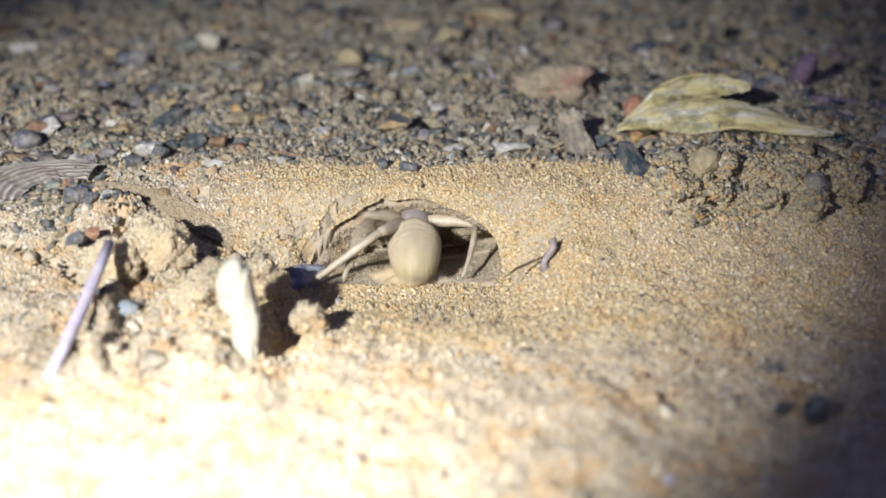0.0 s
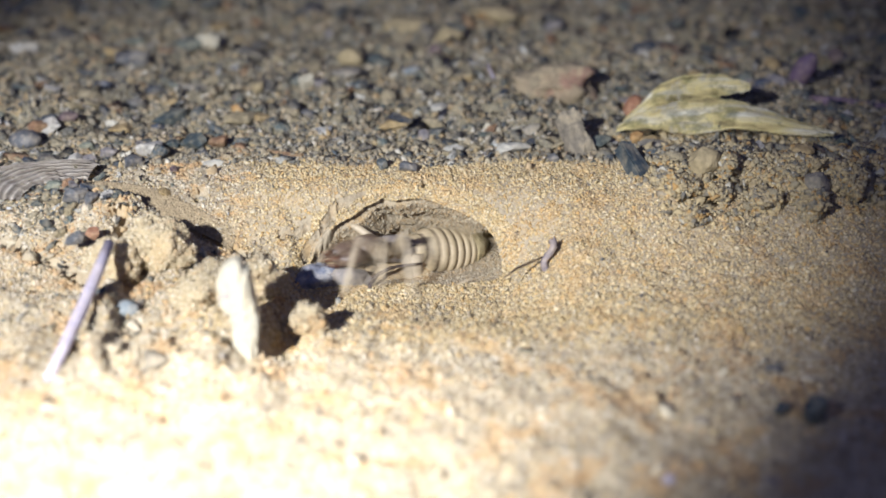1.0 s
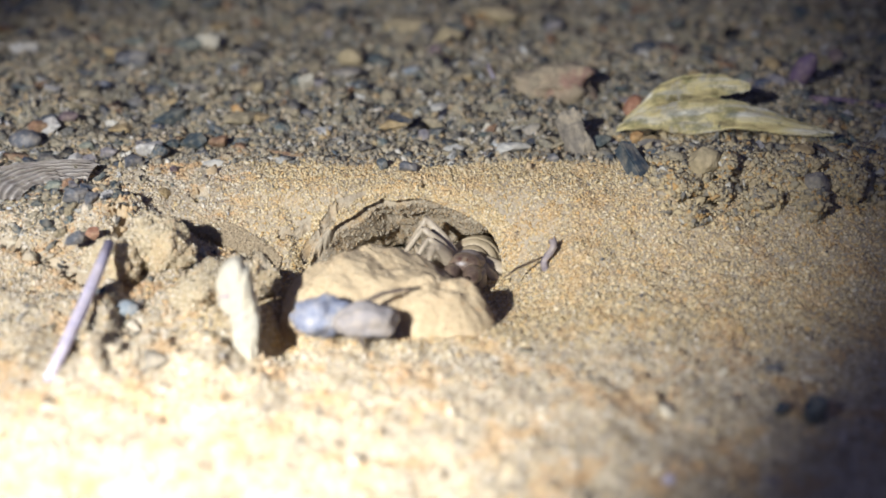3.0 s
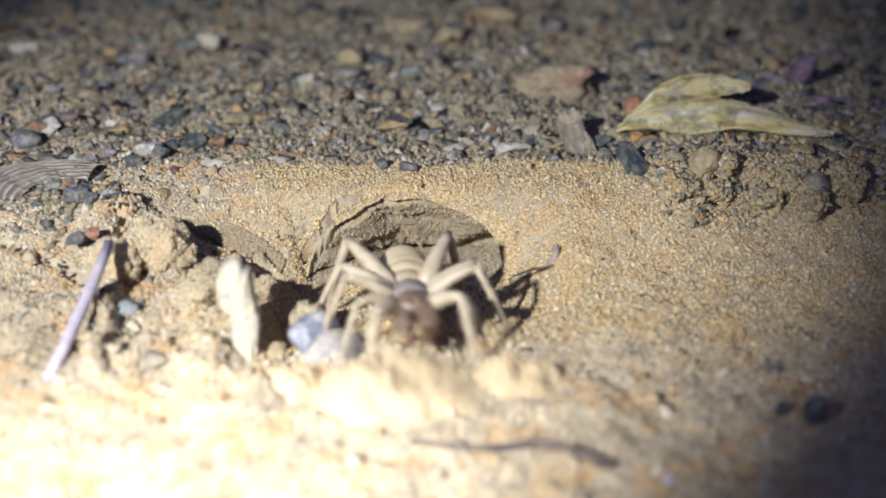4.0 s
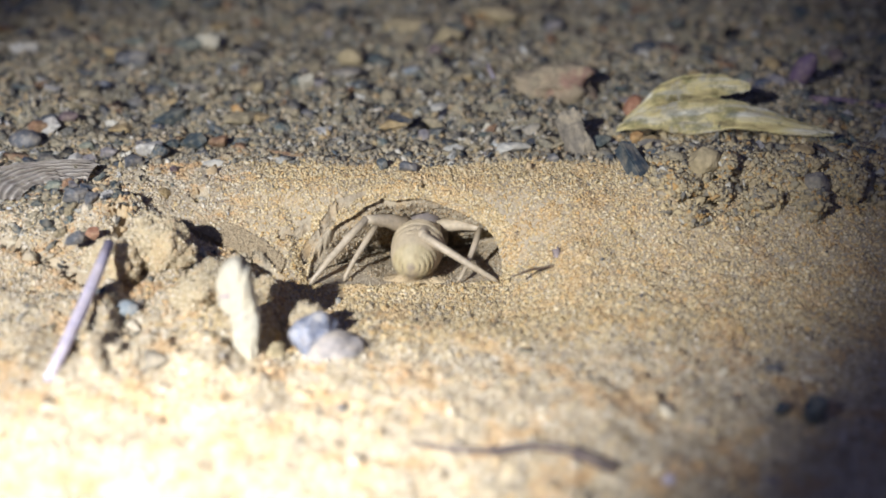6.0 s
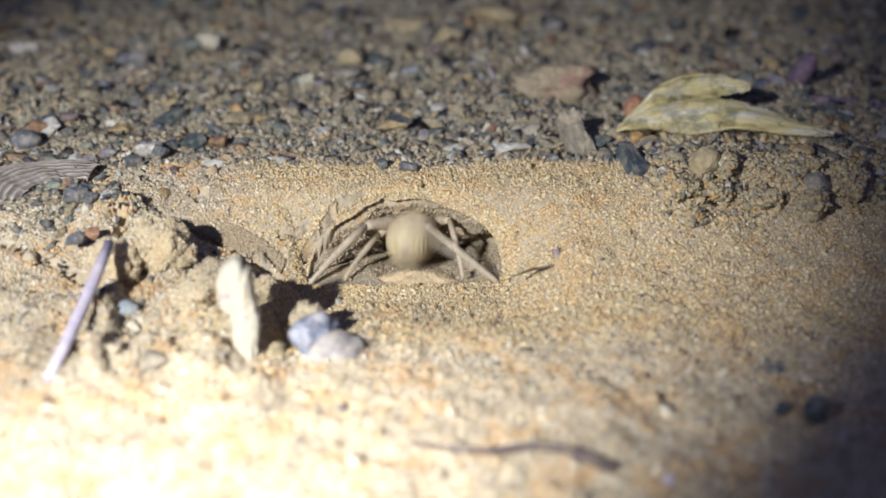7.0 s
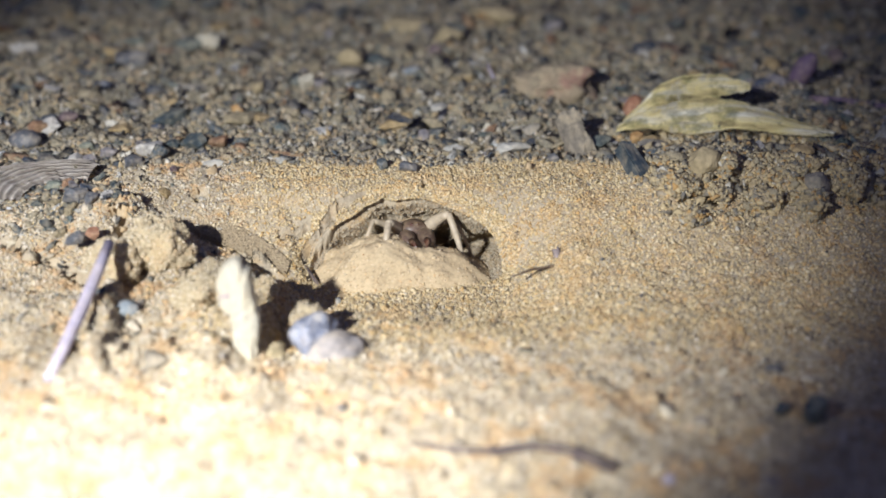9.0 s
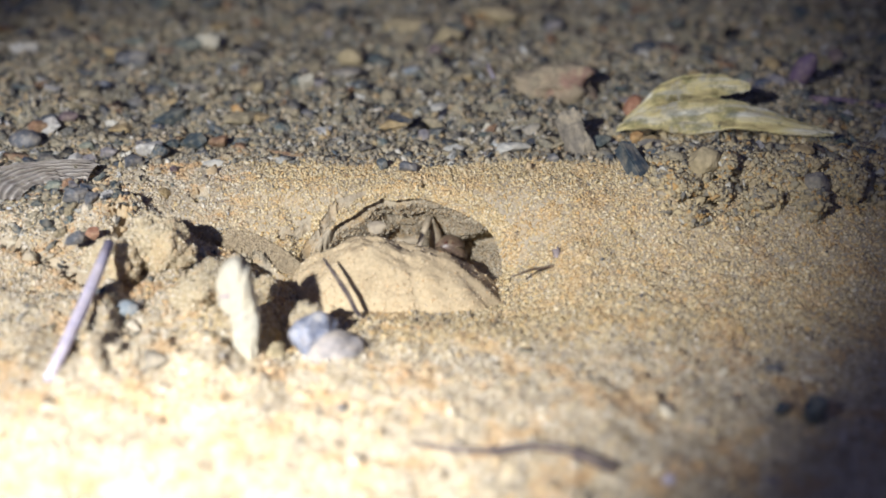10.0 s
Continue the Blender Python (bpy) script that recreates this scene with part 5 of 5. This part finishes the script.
# ---- everything that moves ----
def motions():
    # the spider: time, tip of the abdomen in mm, heading (0 faces into the burrow) and pitch
    shake = [i * 0.05 for i in range(201)]
    times = [r[0] for r in SPIDER]
    bodies = []
    for t in shake:
        x, y, z, yaw, pitch = (float(np.interp(t, times, [r[k] for r in SPIDER])) for k in range(1, 6))
        turn = pose(0, 0, 0, pitch, 0, yaw)
        bodies.append(Matrix.Translation(Vector((x, y, z)) * MM + turn @ Vector((0, ABD * MM, 0))) @ turn)
    walk(camel_spider, list(zip(shake, bodies)))

    def digs(t):
        """How hard it digs: it scrapes fast with its hind end towards the mouth."""
        return float(np.interp(t, [0, 0.3, 0.5, 0.9, 1.2, 4.2, 4.4, 4.85, 5.0, 5.35, 5.5, 5.75, 6.75, 6.9, 7.05, 7.3, 7.9, 10],
                               [2, 2, 1.2, 1, 0.2, 0.2, 0.3, 0.2, 2, 2, 0.3, 0.5, 0.8, 2, 1.5, 1, 0.2, 0.2]))

    walk(spider_abdomen, [(t, pose(0, -1.0 * MM, 0, 9 * digs(t) * math.sin(t * 10 * math.pi) + 2 * math.sin(t * 7.1), 0, 3 * math.sin(t * 5.3 + 1))) for t in shake])

    # the burrow's floor and half width, by depth
    depth = np.linspace(0, 2, 60)
    _, floor_y, floor_z = burrow(np.full(60, 1.5 * math.pi), depth)
    wide_r, wide_l = burrow(np.zeros(60), depth)[0], burrow(np.full(60, math.pi), depth)[0]

    def ground_at(p):
        """Where a foot stands that reaches for p: on the floor inside the burrow, or on the ground before it."""
        if p.y > HY:
            p.x = min(max(p.x, float(np.interp(p.y, floor_y, wide_l)) + 1.5 * MM), float(np.interp(p.y, floor_y, wide_r)) - 1.5 * MM)
            return Vector((p.x, p.y, float(np.interp(p.y, floor_y, floor_z)) + 0.5 * MM))
        return Vector((p.x, p.y, float(relief(p.x, p.y)) + 0.4 * MM))

    def straddles(t):
        """Full while it digs backwards and props its hind legs against both sides of the mouth."""
        return float(np.interp(t, [0, 0.25, 0.42, 4.3, 4.5, 7.12, 7.3, 10], [1, 1, 0, 0, 1, 1, 0, 0]))

    props = {6: (-19.5, -2.5), 7: (3.5, -3.5), 8: (-26.6, -5.2), 9: (10.6, -5.0)}
    for leg, hip, az, lf, ls, q, i in spider_limbs:
        up, down = [], []
        hip = Vector(hip) * MM
        for t, body in zip(shake, bodies):
            w, v = math.sin(t * (6.0 + 0.7 * (i % 4)) + i * 1.9), math.sin(t * (5.1 + 0.5 * (i % 3)) + i * 2.7)
            scrape = digs(t) * math.sin(t * 10 * math.pi + i)
            a = radians(az + 5 * v + 4 * scrape)
            way = body.to_3x3() @ Vector((math.cos(a), math.sin(a), 0))
            root = body @ hip
            foot = ground_at(root + Vector((way.x, way.y, 0)) * (lf * 0.72 + ls * 0.52 + 0.8 * w) * MM)
            if i in props:
                x, y = props[i]
                hold = Vector((x * MM, y * MM, float(relief(x * MM, y * MM)) + 0.4 * MM)) + Vector((0.3, 0.2, 0.25)) * MM * (w + (scrape if i < 8 else 0))
                foot = foot.lerp(hold, straddles(t))
            foot = foot + Vector((0, 0, max(0, v - 0.5) * 3 * MM)) * (1 - straddles(t) * (i in props))
            line = foot - root
            reach = min(max(line.length, (ls - lf + 2.5) * MM), (lf + ls - 0.6) * MM)
            line = line.normalized()
            ahead = (reach * reach + (lf * lf - ls * ls) * MM * MM) / (2 * reach)
            rise = math.sqrt(max(0, (lf * MM) ** 2 - ahead * ahead))
            best = None
            for lean, lift in ((0.25, 1), (0.8, 1), (1.8, 1), (5, 1), (1, 0), (1, -0.4), (0.2, -1)):
                pole = Vector((lean * way.x, lean * way.y, lift))
                pole = (pole - line * pole.dot(line)).normalized()
                at = root + line * ahead + pole * rise
                roof = HZ + HH * math.sqrt(max(0.15, 1 - ((at.x - HX) / HA) ** 2)) - 1.2 * MM - 1.0 * max(0, at.y - 10 * MM)
                over = 0 if at.y < -11 * MM else max(0, at.z - roof)
                if best is None or over < best - 0.2 * MM:
                    best, knee = over, at
            thigh, shin = (knee - root).normalized(), (root + line * reach - knee).normalized()
            z = -(shin - thigh * shin.dot(thigh)).normalized()
            turn = Matrix((thigh, z.cross(thigh), z)).transposed()
            up.append((t, body.inverted() @ (Matrix.Translation(root) @ turn.to_4x4())))
            down.append((t, pose(lf * MM, 0, 0, 0, math.degrees(thigh.angle(shin)), 0)))
        walk(leg, up)
        walk(leg.children[0], down)
    rest = loose_clod.matrix_world.copy()
    walk(loose_clod, [(t, Matrix.Translation(Vector(move) * MM) @ rest @ pose(0, 0, 0, 0, tilt, 0)) for t, move, tilt in
                      ((0, (0, 0, 0), 0), (2.45, (0, 0, 0), 0), (2.7, (-0.6, -0.3, 0.2), -4), (3.5, (-2.2, -1.5, -1.8), -20), (3.8, (-2.2, -1.5, -2.2), -22), (10, (-2.2, -1.5, -2.2), -22))])
    along = Vector((GUTTER[2] - GUTTER[0], GUTTER[3] - GUTTER[1], 0)).normalized() + Vector((0, 0, -FALL))
    walk(sand_slide, [(t, Matrix.Translation(along * (k * MM))) for t, k in
                      ((0, -4), (1.6, -4), (1.8, -3.4), (2.1, -0.8), (2.7, 4.4), (3.5, 6.2), (3.8, 6.3), (8.5, 6.3), (8.9, 6.8), (9.2, 8.6), (9.7, 10.4), (10, 10.8))])
    for ob, table in MOVES:
        walk(ob, [(t, pose(x * MM, y * MM, z * MM, *turn)) for t, x, y, z, *turn in table])


SPIDER = [
    (0, -6.0, -7.0, -1.6, 0, 6),
    (0.1, -6.6, -6.0, 6.6, 0, -16),
    (0.2, -3.5, -4.0, -0.1, -5, -8),
    (0.3, -7.0, -5.0, -0.6, -15, -5),
    (0.4, -3.3, 0.0, 3.5, 0, -16),
    (0.5, -4.5, 0.0, 4.4, 5, -16),
    (0.6, -3.2, 0.0, 3.8, 10, -16),
    (0.7, 5.7, 0.0, 0.1, 35, -5),
    (0.8, 6.9, 4.0, -3.0, 70, -3),
    (0.9, 10.0, 9.0, -4.7, 98, 4),
    (1, 7.6, 15.0, -6.2, 120, 10),
    (1.1, 14.6, 28.2, -9.7, 138, 14),
    (1.2, 10.8, 29.6, -10.5, 145, 16),
    (1.3, 10.2, 30.2, -10.5, 147, 16),
    (1.5, 11.0, 31.5, -9.6, 155, 16),
    (1.7, 9.4, 32.6, -9.6, 160, 16),
    (1.9, 11.5, 33.3, -11.2, 164, 16),
    (2, 12.4, 32.8, -11.3, 165, 14),
    (2.3, 12.8, 31.8, -11.3, 165, 14),
    (2.5, 13.0, 30.8, -11.3, 165, 14),
    (2.7, 12.8, 27.0, -11.1, 166, 14),
    (3.2, 5.1, 14.1, -7.4, 174, 16),
    (3.8, -5.0, 3.0, -2.4, 180, 18),
    (3.9, -8.0, -5.0, -1.5, 183, 11),
    (4, -8.0, -14.0, 4.5, 187, 6),
    (4.1, -20.0, -22.0, 6.5, 236, 3),
    (4.2, -19.8, -19.0, 3.3, 275, 0),
    (4.3, -18.8, -14.0, -0.9, 300, 4),
    (4.4, -12.2, -11.0, -3.6, 322, 10),
    (4.5, -9.7, -9.0, -4.6, 338, 15),
    (4.6, -8.5, -9.0, -5.1, 342, 16),
    (4.7, -7.5, -9.0, -4.9, 345, 16),
    (4.8, -8.5, -9.0, -5.1, 345, 16),
    (4.9, -6.9, -9.0, -5.1, 350, 16),
    (5, -5.5, -9.0, -2.6, 356, 6),
    (5.1, -6.7, -8.0, 2.1, 356, -8),
    (5.2, -8.7, -8.0, -3.3, 346, 14),
    (5.3, -5.9, -8.0, 7.6, 360, -16),
    (5.4, -5.3, -7.0, 3.4, 360, -12),
    (5.5, -7.6, -5.0, -2.3, 350, 2),
    (5.6, -6.5, -5.0, -2.3, 350, 2),
    (5.7, -6.1, -5.0, -2.3, 350, 2),
    (6.2, -7.5, -5.0, -1.2, 352, 0),
    (6.8, -8.5, -5.0, -0.4, 352, 2),
    (6.9, -8.8, -6.0, 6.6, 362, -14),
    (7, -7.6, -1.0, 1.0, 352, -12),
    (7.1, -7.4, -1.0, 0.0, 350, -10),
    (7.2, -10.3, 0.0, -2.3, 345, -6),
    (7.3, -10.8, 1.0, -2.4, 342, -4),
    (7.4, -7.7, 2.0, 1.8, 335, -10),
    (7.5, -10.6, 2.0, -0.8, 322, -6),
    (7.6, -13.4, 2.0, -2.8, 312, 2),
    (7.7, -17.8, 2.0, -2.3, 304, 4),
    (7.8, -18.2, 2.0, -2.3, 300, 4),
    (7.9, -18.0, 3.0, -2.5, 292, 4),
    (8, -29.6, 17.6, -5.2, 245, 8),
    (8.1, -21.2, 27.2, -8.7, 222, 14),
    (8.2, -14.7, 31.9, -11.0, 206, 18),
    (8.4, -11.2, 33.3, -10.8, 200, 18),
    (8.6, -10.7, 34.2, -10.9, 195, 18),
    (8.8, -11.1, 34.4, -10.4, 193, 18),
    (9.1, -10.7, 35.8, -10.2, 190, 18),
    (9.2, -5.2, 41.5, -10.8, 186, 8),
    (9.6, -1.7, 41.6, -11.6, 183, 8),
    (10, 1.3, 41.7, -11.6, 180, 8),
]
MOVES = [
    (heap_mid, [(0, -12, 18, -36), (0.5, -13, 12, -22), (0.8, -13, 10, -17), (1.3, -13, 8, -15), (1.5, -8, 5, -13), (1.8, -9, 4, -12.4), (1.95, -13, -5, -9.4),
                (2.4, -14.5, -7, -8.8), (2.7, -14, -10, -8), (3.2, -9, -26, -4), (3.6, -9, -35, 2), (3.7, -9, -39, 4.5), (3.8, -9, -46, 4), (3.9, -7, -51, -0.5), (4.0, -5, -53, -8.5), (4.15, -5, -55, -13.0),
                (10, -5, -55, -13.4)]),
    (heap_left, [(0, -18, 12, -22), (0.7, -20, 6, -13), (1.4, -18, 2, -10), (1.9, -18, -5, -7), (2.7, -17, -10, -6), (3.2, -20, -26, -3), (3.8, -25, -46, -1),
                 (3.9, -24, -50, -2), (4.0, -23, -51, -6), (4.12, -22, -52, -8.2), (10, -22, -52, -8.4)]),
    (heap_right, [(0, 0, 14, -32), (0.7, 0, 8, -26), (1.5, 2, 3, -15), (1.9, -3, -9, -9), (2.4, -6, -18, -6.2), (2.7, -4, -21, -5.8), (3.2, 2, -32, -4), (3.8, 9, -46, -3.5), (3.9, 10, -50, -2.5),
                  (4.0, 12, -50, -8), (4.12, 13, -52, -10.8), (10, 13, -52, -11)]),
    (heap_late, [(0, -4, 18, -40), (8.0, -4, 16, -34), (8.3, -5, 9, -19), (8.8, -6, 4, -13.5), (9.0, -6.5, 2, -12.0), (9.2, -7, -4, -10.2), (9.5, -8, -6, -9),
                 (10, -8.5, -8.5, -7.8)]),
    (heap_kick, [(0, -7, 1, -12), (0.1, -6, 0, -9.5), (0.3, -7, 0, -15), (4.9, -6, 0, -15), (5.0, -5, 0, -10), (5.15, -5, 0, -11), (5.3, -5, 0, -8.4), (5.5, -5, 0, -13),
                 (6.8, -5, 0, -12), (6.9, -5, 0, -11.2), (7.1, -5, 0, -13.4), (8.2, -5, 1, -13), (8.9, -5, 2, -13), (9.3, -5, 0, -14), (10, -5, -2, -15)]),
    (blue_pebble, [(0, -28.0, -2.4, -5.6, 0, 0, 20), (0.35, -25.6, -2.2, -5.6, 0, 0, 5), (1.3, -25.2, -2.2, -5.4, 0, 0, 5), (1.6, -26, -4.5, -1.5, 0, -18, 5), (2.0, -26.5, -5, 2.4, 0, -24, 0),
                   (2.6, -26, -6, 3.2, 0, -26, 0), (2.7, -19.5, -26, 7.0, 0, -6, 0), (3.2, -21, -37, 3.0, 40, 0, 30), (3.8, -21.4, -37, 2.0, 66, 6, 60), (4.1, -21.4, -37, 1.6, 70, 10, 65),
                   (10, -21.4, -37, 1.6, 70, 10, 65)]),
    (lilac_pebble, [(0, -19, 6, -12, 0, 0, 0), (0.35, -19.5, -2, -6.2, 0, 0, 0), (1.3, -19.2, -2, -6, 0, 0, 0), (1.6, -19, -3, 0, 0, -20, 0), (2.0, -18.4, -3, 4.4, 0, -20, 0),
                    (2.6, -17.4, -3.5, 5.2, 0, -18, 0), (2.7, -10.6, -27, 6.8, 0, -4, 0), (3.2, -15, -39, 3.0, 36, 0, 25), (3.8, -17.8, -40.5, 1.8, 58, 0, 40), (4.1, -17.6, -40.8, 0.2, 60, 0, 40),
                    (10, -17.6, -40.8, 0.2, 60, 0, 40)]),
    (pale_pebble, [(0, -20, 8, -14), (2.7, -19, -9, -5), (3.8, -27, -37, -1), (4.1, -27.2, -40.5, 0.2, 20, 0, 40), (10, -27.2, -40.5, 0.2, 20, 0, 40)]),
    (dark_crumb, [(0, -10, 10, -20), (2.7, -9, -11, -4), (3.8, -14, -52, 0), (3.9, -15.2, -58.5, 0.8), (10, -15.2, -58.5, 0.8)]),
    (rider_pebble, [(0, -13, 14, -22), (8.2, -13, 12, -20), (8.6, -12, 5, -11), (9.0, -10.6, -1, -1.4), (9.2, -11.6, -4, 3.0), (9.5, -12.6, -5, 4.9), (9.8, -13, -6, 6.6), (10, -12.6, -7, 7.8)]),
    (curved_twig, [(0, -4, 10, -24), (2.7, -4, -9, -8), (3.8, 4, -50, -2.5), (3.95, 10, -66.5, 0.6), (4.1, 10.6, -69.8, 0.9), (10, 10.6, -69.8, 0.9)]),
    (heap_twig, [(0, -16, 12, -24), (8.4, -16, 10, -22), (9.2, -24, -9, -4), (9.6, -21, -16.5, 0.6), (10, -17, -21, 0.8)]),
    (root_twig, [(0, -10, 12, -20), (1.5, -6, 2, -8), (1.8, -6, -1, -6), (1.95, -8, -14, -1.0), (2.4, -8, -16, -0.6), (2.7, -8, -19, 0.2), (3.2, -5, -34, 2), (3.8, -4, -53, 8),
                 (3.9, -3, -62, -4), (4.1, -3, -66, -12), (10, -3, -66, -12)]),
    (husk_flake, [(0, 0, 0, 0), (3.8, 0, 0, 0), (4.1, 0.8, 0.4, -2.3), (10, 0.8, 0.4, -2.3)]),
    (side_twig, [(0, 15.5, -9.8, 0.8, 0, 0, 22), (3.6, 15.5, -9.8, 0.8, 0, 0, 22), (4.0, 18.5, -10.8, 0.6, 0, 0, 0), (10, 18.5, -10.8, 0.6, 0, 0, 0)]),
]


motions()
